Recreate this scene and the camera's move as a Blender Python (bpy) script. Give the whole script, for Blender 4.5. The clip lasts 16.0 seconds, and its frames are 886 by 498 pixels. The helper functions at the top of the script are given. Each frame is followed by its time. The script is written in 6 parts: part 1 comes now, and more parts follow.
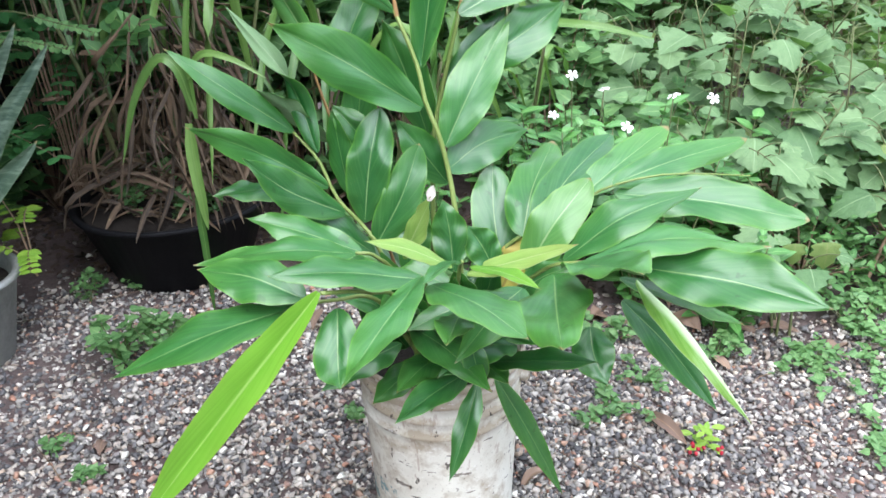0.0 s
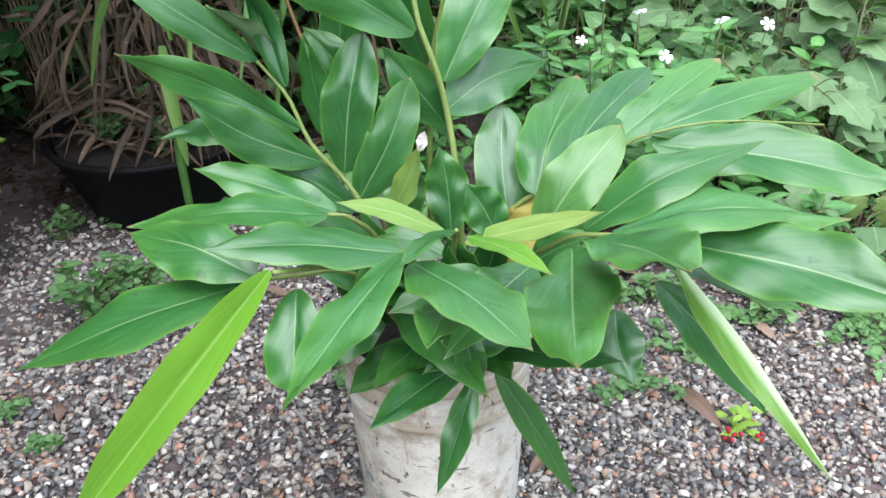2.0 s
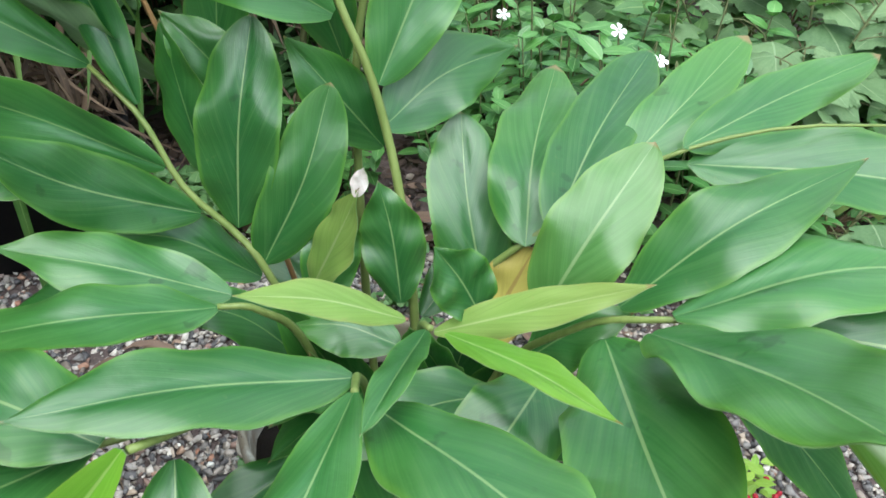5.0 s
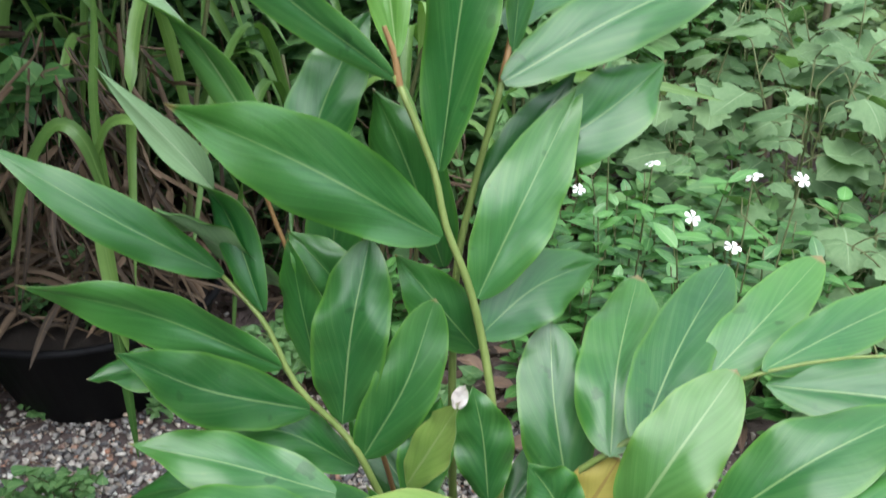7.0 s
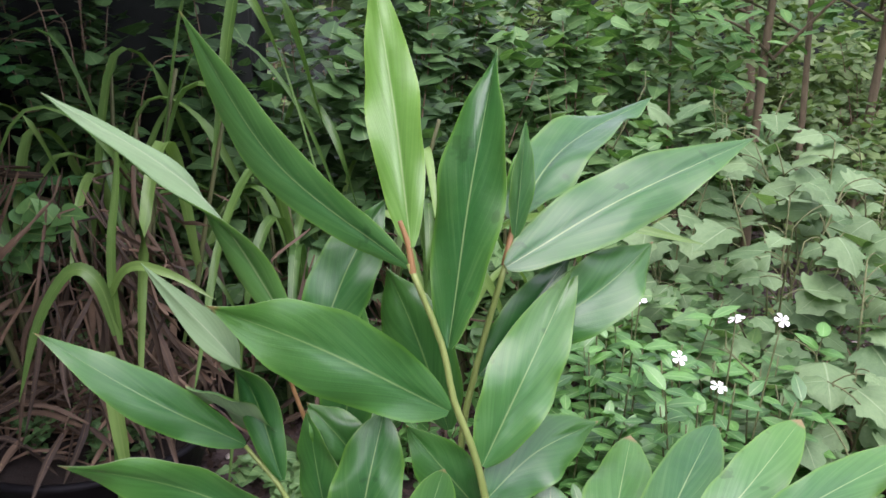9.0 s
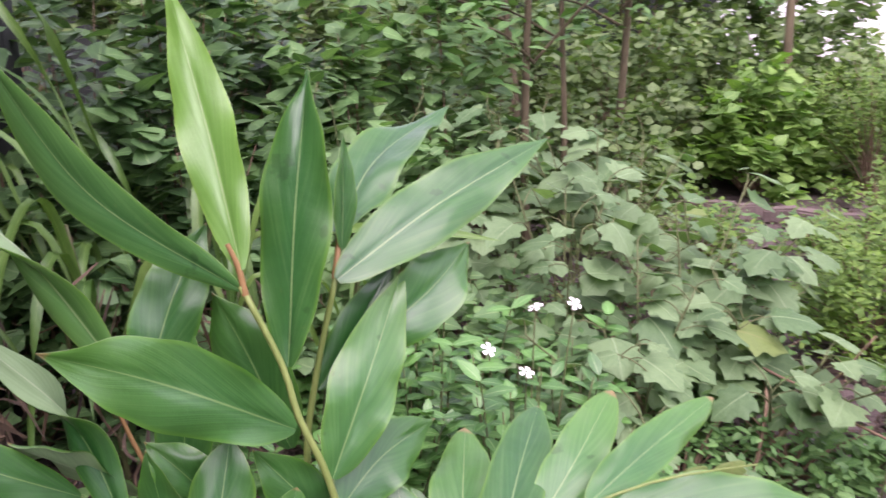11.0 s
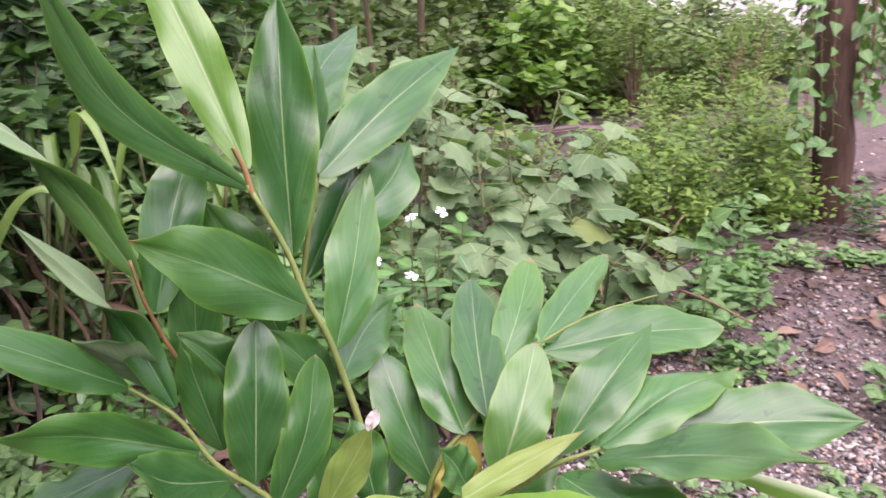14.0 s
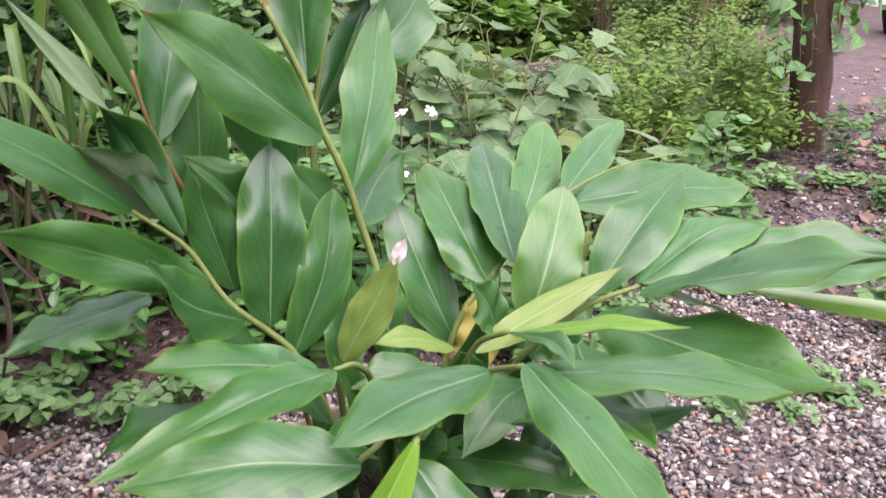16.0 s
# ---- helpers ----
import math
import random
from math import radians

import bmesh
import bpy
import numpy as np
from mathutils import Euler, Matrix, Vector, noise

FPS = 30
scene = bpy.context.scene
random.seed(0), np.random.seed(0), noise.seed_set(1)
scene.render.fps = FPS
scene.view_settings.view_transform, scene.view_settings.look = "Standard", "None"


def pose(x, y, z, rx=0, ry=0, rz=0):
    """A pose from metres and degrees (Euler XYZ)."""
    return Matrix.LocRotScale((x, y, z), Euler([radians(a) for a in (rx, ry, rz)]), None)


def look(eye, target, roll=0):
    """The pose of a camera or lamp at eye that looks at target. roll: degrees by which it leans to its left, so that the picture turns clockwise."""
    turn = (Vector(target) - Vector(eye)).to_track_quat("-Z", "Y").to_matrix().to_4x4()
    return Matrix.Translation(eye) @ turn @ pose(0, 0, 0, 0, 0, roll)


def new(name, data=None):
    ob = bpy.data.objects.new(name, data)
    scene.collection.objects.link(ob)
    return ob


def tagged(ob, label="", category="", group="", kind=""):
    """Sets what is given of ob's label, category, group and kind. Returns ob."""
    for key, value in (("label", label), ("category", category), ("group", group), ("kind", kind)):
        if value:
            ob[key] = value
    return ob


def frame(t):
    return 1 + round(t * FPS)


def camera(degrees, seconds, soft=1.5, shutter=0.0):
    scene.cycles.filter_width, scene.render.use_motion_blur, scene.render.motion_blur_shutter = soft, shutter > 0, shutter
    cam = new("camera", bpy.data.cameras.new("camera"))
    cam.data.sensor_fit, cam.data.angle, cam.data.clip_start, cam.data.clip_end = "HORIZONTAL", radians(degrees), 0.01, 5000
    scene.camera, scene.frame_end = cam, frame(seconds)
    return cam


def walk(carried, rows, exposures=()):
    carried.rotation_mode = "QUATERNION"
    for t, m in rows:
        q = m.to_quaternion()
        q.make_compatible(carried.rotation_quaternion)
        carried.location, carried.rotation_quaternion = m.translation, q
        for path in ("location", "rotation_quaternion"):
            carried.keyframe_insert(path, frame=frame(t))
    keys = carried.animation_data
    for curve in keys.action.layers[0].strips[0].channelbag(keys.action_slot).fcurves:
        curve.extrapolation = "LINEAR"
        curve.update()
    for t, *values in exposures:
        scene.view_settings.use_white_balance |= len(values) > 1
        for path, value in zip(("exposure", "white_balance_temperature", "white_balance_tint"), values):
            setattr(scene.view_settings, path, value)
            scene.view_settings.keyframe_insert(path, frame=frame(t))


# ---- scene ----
cam = camera(55.3, 16.0, 1.5, 0.5)
PATH = [
    (0, (0.334, 0.133, 1.204), (0.105, 1.92, 0.335), -1.6),
    (0.5, (0.339, 0.207, 1.181), (0.106, 1.967, 0.26), -1.5),
    (1, (0.348, 0.295, 1.165), (0.088, 2.026, 0.197), -1.2),
    (1.5, (0.353, 0.355, 1.151), (0.071, 2.069, 0.158), -1.3),
    (2, (0.344, 0.386, 1.136), (0.065, 2.08, 0.111), -1.5),
    (2.5, (0.327, 0.431, 1.111), (0.073, 2.127, 0.083), -1.4),
    (3, (0.295, 0.515, 1.069), (0.11, 2.178, -0.027), -1.4),
    (3.2, (0.28, 0.554, 1.049), (0.125, 2.207, -0.066), -1.9),
    (5.3, (0.232, 0.753, 1.032), (0.213, 2.452, -0.022), -0.6),
    (5.5, (0.227, 0.755, 1.044), (0.175, 2.477, 0.029), -0.8),
    (6, (0.213, 0.752, 1.068), (0.117, 2.511, 0.122), -0.3),
    (6.5, (0.208, 0.738, 1.096), (0.075, 2.53, 0.216), -0.3),
    (7, (0.207, 0.717, 1.128), (0.035, 2.544, 0.333), -0.6),
    (7.5, (0.211, 0.687, 1.164), (0.025, 2.551, 0.463), -0.8),
    (8, (0.21, 0.67, 1.189), (-0.003, 2.551, 0.546), -0.7),
    (8.2, (0.207, 0.666, 1.199), (0.003, 2.559, 0.589), -0.5),
    (10.3, (0.163, 0.685, 1.248), (0.28, 2.601, 0.685), -0.4),
    (10.5, (0.161, 0.685, 1.239), (0.351, 2.594, 0.673), -0.6),
    (11, (0.137, 0.655, 1.237), (0.501, 2.541, 0.682), -1.2),
    (11.5, (0.108, 0.613, 1.243), (0.591, 2.461, 0.65), -2.2),
    (12, (0.077, 0.57, 1.244), (0.554, 2.418, 0.646), -3.2),
    (12.5, (0.06, 0.548, 1.235), (0.522, 2.383, 0.586), -2.3),
    (13, (0.011, 0.537, 1.221), (0.572, 2.331, 0.537), -2.0),
    (13.5, (-0.068, 0.546, 1.223), (0.636, 2.288, 0.537), -3.1),
    (14, (-0.136, 0.561, 1.217), (0.701, 2.243, 0.533), -2.5),
    (14.5, (-0.196, 0.571, 1.193), (0.773, 2.175, 0.494), -2.2),
    (15, (-0.231, 0.578, 1.159), (0.764, 2.142, 0.409), -2.2),
    (15.5, (-0.228, 0.601, 1.115), (0.712, 2.189, 0.344), -2.0),
    (16, (-0.206, 0.615, 1.051), (0.703, 2.222, 0.283), -1.5),
]
EXPOSURES = [(0.0, 2.26, 6000, 9), (1.5, 2.12, 6020, 8), (3.0, 2.05, 6050, 9), (6.0, 1.76, 6200, 0), (8.0, 1.8, 6250, 18), (11.5, 1.97, 6600, 40), (14.5, 1.97, 6700, 38), (16.0, 1.97, 6600, 30)]
walk(cam, [(t, look(eye, target, roll)) for t, eye, target, roll in PATH], EXPOSURES)

# ---- light ----
world = bpy.data.worlds.new("overcast_sky")
scene.world = world
world.use_nodes = True
wn, wl = world.node_tree.nodes, world.node_tree.links
sky = wn.new("ShaderNodeTexSky")
sky.sky_type, sky.sun_disc = "NISHITA", False
sky.sun_elevation, sky.sun_rotation = radians(62), radians(-168)
soft_sky = wn.new("ShaderNodeHueSaturation")
soft_sky.inputs["Saturation"].default_value = 0.36
wl.new(sky.outputs["Color"], soft_sky.inputs["Color"])
wl.new(soft_sky.outputs["Color"], wn["Background"].inputs["Color"])
wn["Background"].inputs["Strength"].default_value = 0.15
sun = new("sun", bpy.data.lights.new("sun", "SUN"))
sun.data.energy, sun.data.angle, sun.data.color = 1.75, radians(85), (1.0, 0.955, 0.94)
sun.matrix_world = look((-0.7, -3.3, 6.3), (0, 0, 0))



# ---- materials ----
def nodes_of(name):
    m = bpy.data.materials.new(name)
    m.use_nodes = True
    n, l = m.node_tree.nodes, m.node_tree.links
    return m, n, l, n["Principled BSDF"]


def ramp(n, l, fac, stops):
    r = n.new("ShaderNodeValToRGB")
    while len(r.color_ramp.elements) < len(stops):
        r.color_ramp.elements.new(0.5)
    for e, (p, c) in zip(r.color_ramp.elements, stops):
        e.position, e.color = p, (*c, 1)
    l.new(fac, r.inputs["Fac"])
    return r.outputs["Color"]


def noise_of(n, l, scale, detail=4.0, rough=0.6, vec=None):
    t = n.new("ShaderNodeTexNoise")
    t.inputs["Scale"].default_value, t.inputs["Detail"].default_value, t.inputs["Roughness"].default_value = scale, detail, rough
    if vec is None:
        vec = n.new("ShaderNodeTexCoord").outputs["Object"]
    l.new(vec, t.inputs["Vector"])
    return t.outputs["Fac"]


def math_of(n, l, op, a, b=None, c=None):
    m = n.new("ShaderNodeMath")
    m.operation = op
    for i, v in enumerate((a, b, c)):
        if v is None:
            continue
        if isinstance(v, (int, float)):
            m.inputs[i].default_value = v
        else:
            l.new(v, m.inputs[i])
    return m.outputs[0]


def blend(n, l, fac, a, b, mode="MIX"):
    m = n.new("ShaderNodeMix")
    m.data_type, m.blend_type = "RGBA", mode
    for key, v in ((0, fac), (6, a), (7, b)):
        if isinstance(v, (int, float)):
            m.inputs[key].default_value = v
        elif isinstance(v, tuple):
            m.inputs[key].default_value = (*v, 1)
        else:
            l.new(v, m.inputs[key])
    return m.outputs[2]


def bump(n, l, p, height, strength, distance):
    b = n.new("ShaderNodeBump")
    b.inputs["Strength"].default_value, b.inputs["Distance"].default_value = strength, distance
    l.new(height, b.inputs["Height"])
    l.new(b.outputs["Normal"], p.inputs["Normal"])
    return b


def leaf_material(name, dark, light, vein, rough=0.42, through_light=0.3, veins=60.0, rib=0.045, spots=0.0, island=False, edge=None, bands=False, shine=0.5, wet=0.0, coat=0.0):
    """Leaf tissue: pale midrib, slanting side veins, patchy colour, light passing through."""
    m, n, l, p = nodes_of(name)
    uv = n.new("ShaderNodeUVMap").outputs["UV"]
    sep = n.new("ShaderNodeSeparateXYZ")
    l.new(uv, sep.inputs[0])
    across = math_of(n, l, "ABSOLUTE", math_of(n, l, "SUBTRACT", sep.outputs[0], 0.5))
    if island:
        rnd = n.new("ShaderNodeNewGeometry").outputs["Random Per Island"]
    else:
        rnd = n.new("ShaderNodeObjectInfo").outputs["Random"]
    patch = noise_of(n, l, 14.0, 3.0)
    mixfac = math_of(n, l, "MULTIPLY_ADD", rnd, 0.75, math_of(n, l, "MULTIPLY_ADD", patch, 0.5, -0.12))
    colour = blend(n, l, mixfac, dark, light)
    # side veins run from the rib outwards and forwards
    slant = math_of(n, l, "MULTIPLY_ADD", across, -1.05, sep.outputs[1])
    wave = math_of(n, l, "SINE", math_of(n, l, "MULTIPLY", slant, veins * 6.283))
    fine = math_of(n, l, "MULTIPLY_ADD", wave, 0.5, 0.5)
    colour = blend(n, l, math_of(n, l, "MULTIPLY", fine, 0.025), colour, vein)
    # uneven streaks between the side veins
    lay = n.new("ShaderNodeCombineXYZ")
    l.new(math_of(n, l, "MULTIPLY", slant, veins * 0.5), lay.inputs[0])
    l.new(math_of(n, l, "MULTIPLY", sep.outputs[0], 2.2), lay.inputs[1])
    l.new(math_of(n, l, "MULTIPLY", rnd, 40.0), lay.inputs[2])
    streak = noise_of(n, l, 1.0, 3.0, 0.6, lay.outputs[0])
    colour = blend(n, l, ramp(n, l, streak, [(0.3, (0.3, 0.3, 0.3)), (0.55, (0, 0, 0))]), colour, tuple(0.62 * k for k in dark))
    colour = blend(n, l, ramp(n, l, streak, [(0.5, (0, 0, 0)), (0.75, (0.1, 0.1, 0.1))]), colour, vein)
    if spots:
        sp = noise_of(n, l, 90.0, 2.0)
        colour = blend(n, l, math_of(n, l, "MULTIPLY", math_of(n, l, "GREATER_THAN", sp, 0.70), spots), colour, (0.35, 0.3, 0.12))
    if bands:
        mp = n.new("ShaderNodeMapping")
        mp.inputs["Scale"].default_value = (0.35, 0.35, 1.6)
        l.new(n.new("ShaderNodeTexCoord").outputs["Object"], mp.inputs["Vector"])
        zig = noise_of(n, l, 38.0, 4.0, 0.7, mp.outputs[0])
        colour = blend(n, l, ramp(n, l, zig, [(0.44, (0, 0, 0)), (0.6, (0.8, 0.8, 0.8))]), colour, vein)
    if wet:
        drop = ramp(n, l, noise_of(n, l, 26.0, 3.0, 0.5), [(0.66, (0, 0, 0)), (0.69, (wet, wet, wet))])
        colour = blend(n, l, drop, colour, tuple(0.55 * k for k in dark))
    if edge:
        ed = math_of(n, l, "SMOOTH_MIN", math_of(n, l, "MULTIPLY", math_of(n, l, "MAXIMUM", math_of(n, l, "SUBTRACT", across, 0.44), 0.0), 9.0), 0.35, 0.1)
        colour = blend(n, l, ed, colour, edge)
        flush = math_of(n, l, "MULTIPLY", math_of(n, l, "MULTIPLY", across, patch), 0.5)
        colour = blend(n, l, flush, colour, edge)
        # the outer half of some leaves is painted yellower, as if lit through
        lit_tip = math_of(n, l, "MULTIPLY", math_of(n, l, "MAXIMUM", math_of(n, l, "SUBTRACT", sep.outputs[1], 0.4), 0.0), math_of(n, l, "MULTIPLY", rnd, 0.55))
        colour = blend(n, l, lit_tip, colour, edge)
        # scorched tips on some leaves
        scorch = math_of(n, l, "MULTIPLY", math_of(n, l, "SUBTRACT", math_of(n, l, "MULTIPLY_ADD", rnd, 0.035, sep.outputs[1]), 0.985), 45.0)
        colour = blend(n, l, math_of(n, l, "MINIMUM", math_of(n, l, "MAXIMUM", scorch, 0.0), 0.85), colour, (0.3, 0.2, 0.09))
    if rib:
        ribw = math_of(n, l, "MULTIPLY_ADD", sep.outputs[1], -rib * 1.0, rib * 1.45)
        ribf = math_of(n, l, "MAXIMUM", math_of(n, l, "SUBTRACT", 1.0, math_of(n, l, "DIVIDE", across, ribw)), 0.0)
        colour = blend(n, l, math_of(n, l, "MINIMUM", math_of(n, l, "MULTIPLY", ribf, 1.2), 0.55), colour, vein)
    l.new(colour, p.inputs["Base Color"])
    p.inputs["Roughness"].default_value = rough
    p.inputs["Specular IOR Level"].default_value = shine
    p.inputs["Coat Weight"].default_value, p.inputs["Coat Roughness"].default_value = coat, 0.34
    rn = noise_of(n, l, 35.0, 3.0)
    l.new(math_of(n, l, "MULTIPLY_ADD", rn, 0.22, rough - 0.1), p.inputs["Roughness"])
    h = math_of(n, l, "ADD", math_of(n, l, "MULTIPLY", wave, 0.022), math_of(n, l, "MULTIPLY", noise_of(n, l, 60.0, 3.0), 1.0))
    h = math_of(n, l, "MULTIPLY_ADD", noise_of(n, l, 17.0, 2.0), 4.0, h)
    h = math_of(n, l, "MULTIPLY_ADD", streak, 0.6, h)
    bump(n, l, p, h, 0.4, 0.0013)
    tr = n.new("ShaderNodeBsdfTranslucent")
    l.new(blend(n, l, 1.0, colour, (1.0, 1.22, 0.52), "MULTIPLY"), tr.inputs["Color"])
    mx = n.new("ShaderNodeMixShader")
    mx.inputs[0].default_value = through_light
    l.new(p.outputs[0], mx.inputs[1])
    l.new(tr.outputs[0], mx.inputs[2])
    l.new(mx.outputs[0], n["Material Output"].inputs["Surface"])
    return m


def plain_material(name, stops, scale, rough=0.8, relief=0.3, distance=0.004, detail=6.0, stretch=(1, 1, 1), spec=0.3):
    m, n, l, p = nodes_of(name)
    mp = n.new("ShaderNodeMapping")
    mp.inputs["Scale"].default_value = stretch
    l.new(n.new("ShaderNodeTexCoord").outputs["Object"], mp.inputs["Vector"])
    f = noise_of(n, l, scale, detail, 0.65, mp.outputs[0])
    g = noise_of(n, l, scale * 7.3, 3.0, 0.6, mp.outputs[0])
    both = math_of(n, l, "MULTIPLY_ADD", g, 0.4, math_of(n, l, "MULTIPLY", f, 0.6))
    l.new(ramp(n, l, both, stops), p.inputs["Base Color"])
    p.inputs["Roughness"].default_value, p.inputs["Specular IOR Level"].default_value = rough, spec
    bump(n, l, p, both, relief, distance)
    return m


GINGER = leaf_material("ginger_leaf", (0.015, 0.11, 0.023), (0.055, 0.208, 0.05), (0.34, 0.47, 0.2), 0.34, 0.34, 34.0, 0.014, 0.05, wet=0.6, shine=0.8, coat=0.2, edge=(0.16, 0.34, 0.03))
# darker copy for inner and turned-away leaves, their shade put in the green
GINGER_SHADED = leaf_material("ginger_leaf_shaded", (0.0095, 0.094, 0.019), (0.039, 0.174, 0.037), (0.26, 0.4, 0.15), 0.34, 0.34, 34.0, 0.014, shine=0.8, coat=0.2, edge=(0.12, 0.3, 0.02))
GINGER_FRESH = leaf_material("ginger_leaf_fresh_green", (0.066, 0.21, 0.045), (0.125, 0.295, 0.08), (0.38, 0.5, 0.25), 0.35, 0.4, 34.0, 0.022, shine=0.75, coat=0.18, edge=(0.2, 0.36, 0.045))
GINGER_BRIGHT = leaf_material("ginger_leaf_bright_green", (0.095, 0.265, 0.038), (0.15, 0.34, 0.07), (0.42, 0.54, 0.28), 0.35, 0.42, 34.0, 0.022, shine=0.75, coat=0.18, edge=(0.22, 0.4, 0.05))
GINGER_YOUNG = leaf_material("ginger_leaf_young", (0.17, 0.42, 0.03), (0.25, 0.5, 0.055), (0.45, 0.6, 0.2), 0.38, 0.42, 34.0, 0.03, edge=(0.3, 0.45, 0.06))
GINGER_PALE = leaf_material("ginger_leaf_yellow_green", (0.16, 0.3, 0.05), (0.24, 0.38, 0.085), (0.42, 0.48, 0.24), 0.38, 0.33, 34.0, 0.03, 0.15, edge=(0.34, 0.34, 0.12))
GINGER_LIME = leaf_material("ginger_leaf_lime_green", (0.10, 0.295, 0.022), (0.17, 0.38, 0.045), (0.42, 0.55, 0.22), 0.34, 0.4, 34.0, 0.03, edge=(0.28, 0.42, 0.06))
GINGER_RIB = leaf_material("ginger_leaf_broad_rib", (0.085, 0.235, 0.03), (0.14, 0.31, 0.05), (0.70, 0.76, 0.58), 0.34, 0.36, 34.0, 0.26, edge=(0.24, 0.36, 0.05))
GINGER_BACK = leaf_material("ginger_leaf_underside", (0.2, 0.335, 0.155), (0.31, 0.44, 0.25), (0.4, 0.5, 0.33), 0.5, 0.36, 34.0, 0.03)
GINGER_DRY = leaf_material("ginger_leaf_dry", (0.46, 0.4, 0.08), (0.6, 0.54, 0.13), (0.3, 0.16, 0.06), 0.6, 0.25, 40.0, 0.05, 0.8, edge=(0.25, 0.12, 0.05))
DRIED_TIP = plain_material("dried_white_tip", [(0.3, (0.62, 0.52, 0.48)), (0.7, (0.85, 0.8, 0.78))], 60.0, 0.7, 0.2, 0.001)
STEM = plain_material("ginger_stem", [(0.3, (0.10, 0.155, 0.035)), (0.7, (0.21, 0.26, 0.08))], 30.0, 0.4, 0.2, 0.001, stretch=(1, 1, 0.15))
STEM_RED = plain_material("ginger_stem_reddish", [(0.3, (0.17, 0.10, 0.04)), (0.7, (0.27, 0.16, 0.065))], 30.0, 0.45, 0.2, 0.001, stretch=(1, 1, 0.15))
GRASS = leaf_material("cane_leaf", (0.03, 0.1, 0.016), (0.19, 0.32, 0.08), (0.2, 0.32, 0.1), 0.4, 0.28, 3.0, 0.03, 0.1)
STRAW = leaf_material("dead_cane_leaf", (0.005, 0.0035, 0.0025), (0.165, 0.108, 0.064), (0.14, 0.09, 0.05), 0.8, 0.08, 2.0, 0.05, 0.3)
CANE_STALK = plain_material("cane_stalk", [(0.3, (0.03, 0.05, 0.014)), (0.7, (0.1, 0.1, 0.04))], 30.0, 0.6, 0.3, 0.002, stretch=(1, 1, 0.2))
SNAKE = leaf_material("snake_plant_leaf", (0.03, 0.065, 0.042), (0.05, 0.095, 0.06), (0.15, 0.21, 0.15), 0.5, 0.05, 26.0, 0.0, 0.0, edge=(0.12, 0.16, 0.08), bands=True)
SHRUB = leaf_material("downy_shrub_leaf", (0.066, 0.146, 0.052), (0.178, 0.28, 0.126), (0.29, 0.39, 0.22), 0.6, 0.3, 8.0, 0.02, 0.1)
SHRUB_OLD = leaf_material("yellowed_shrub_leaf", (0.12, 0.19, 0.05), (0.2, 0.26, 0.075), (0.2, 0.22, 0.08), 0.65, 0.25, 8.0, 0.03, 0.3)
FLOWER_LEAF = leaf_material("glossy_small_leaf", (0.025, 0.11, 0.02), (0.12, 0.3, 0.07), (0.26, 0.4, 0.18), 0.32, 0.22, 10.0, 0.05, island=True, shine=0.7)
BUSH_LEAF = leaf_material("fine_bush_leaf", (0.045, 0.125, 0.014), (0.17, 0.29, 0.042), (0.22, 0.33, 0.1), 0.55, 0.3, 8.0, 0.04, island=True)
BACK_LEAF = leaf_material("sunlit_thicket_leaf", (0.05, 0.115, 0.03), (0.20, 0.29, 0.105), (0.25, 0.32, 0.15), 0.55, 0.35, 8.0, 0.04, island=True)
# darkened leaf for growth on the left; its shade is in the colour
SHADED_LEAF = leaf_material("shaded_undergrowth_leaf", (0.018, 0.065, 0.018), (0.11, 0.225, 0.07), (0.17, 0.28, 0.12), 0.5, 0.25, 8.0, 0.04, island=True)
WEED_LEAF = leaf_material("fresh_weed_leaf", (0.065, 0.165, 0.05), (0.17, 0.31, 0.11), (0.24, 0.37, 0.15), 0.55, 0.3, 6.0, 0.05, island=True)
VINE_LEAF = leaf_material("vine_leaf", (0.04, 0.13, 0.032), (0.125, 0.265, 0.075), (0.24, 0.36, 0.13), 0.5, 0.28, 7.0, 0.04, island=True)
LIME_BUSH_LEAF = leaf_material("lime_bush_leaf", (0.075, 0.19, 0.03), (0.205, 0.345, 0.08), (0.3, 0.42, 0.12), 0.5, 0.38, 8.0, 0.04, island=True)
FEATHER_LEAF = leaf_material("feathery_leaflet", (0.025, 0.105, 0.03), (0.06, 0.19, 0.05), (0.1, 0.22, 0.06), 0.55, 0.25, 4.0, 0.05, island=True)
LIME_LEAF = leaf_material("lime_leaflet", (0.16, 0.32, 0.03), (0.30, 0.44, 0.06), (0.3, 0.45, 0.1), 0.55, 0.3, 4.0, 0.05, island=True)
DRY_LEAF = leaf_material("dry_fallen_leaf", (0.12, 0.075, 0.055), (0.27, 0.185, 0.135), (0.3, 0.18, 0.1), 0.75, 0.1, 8.0, 0.04, 0.2)
# leaf litter, near-black to dark brown
DARK_LITTER = leaf_material("dark_leaf_litter", (0.012, 0.008, 0.006), (0.085, 0.052, 0.034), (0.06, 0.04, 0.03), 0.8, 0.05, 6.0, 0.03, 0.2, island=True)
TAN_BARK = plain_material("tan_bark", [(0.3, (0.05, 0.04, 0.022)), (0.7, (0.14, 0.112, 0.066))], 14.0, 0.85, 0.6, 0.006, stretch=(1, 1, 0.3))
TWIG = plain_material("twig_bark", [(0.3, (0.10, 0.065, 0.04)), (0.7, (0.24, 0.17, 0.11))], 40.0, 0.8, 0.4, 0.002)
GREEN_TWIG = plain_material("green_twig", [(0.3, (0.06, 0.085, 0.03)), (0.7, (0.14, 0.15, 0.065))], 40.0, 0.7, 0.3, 0.002)
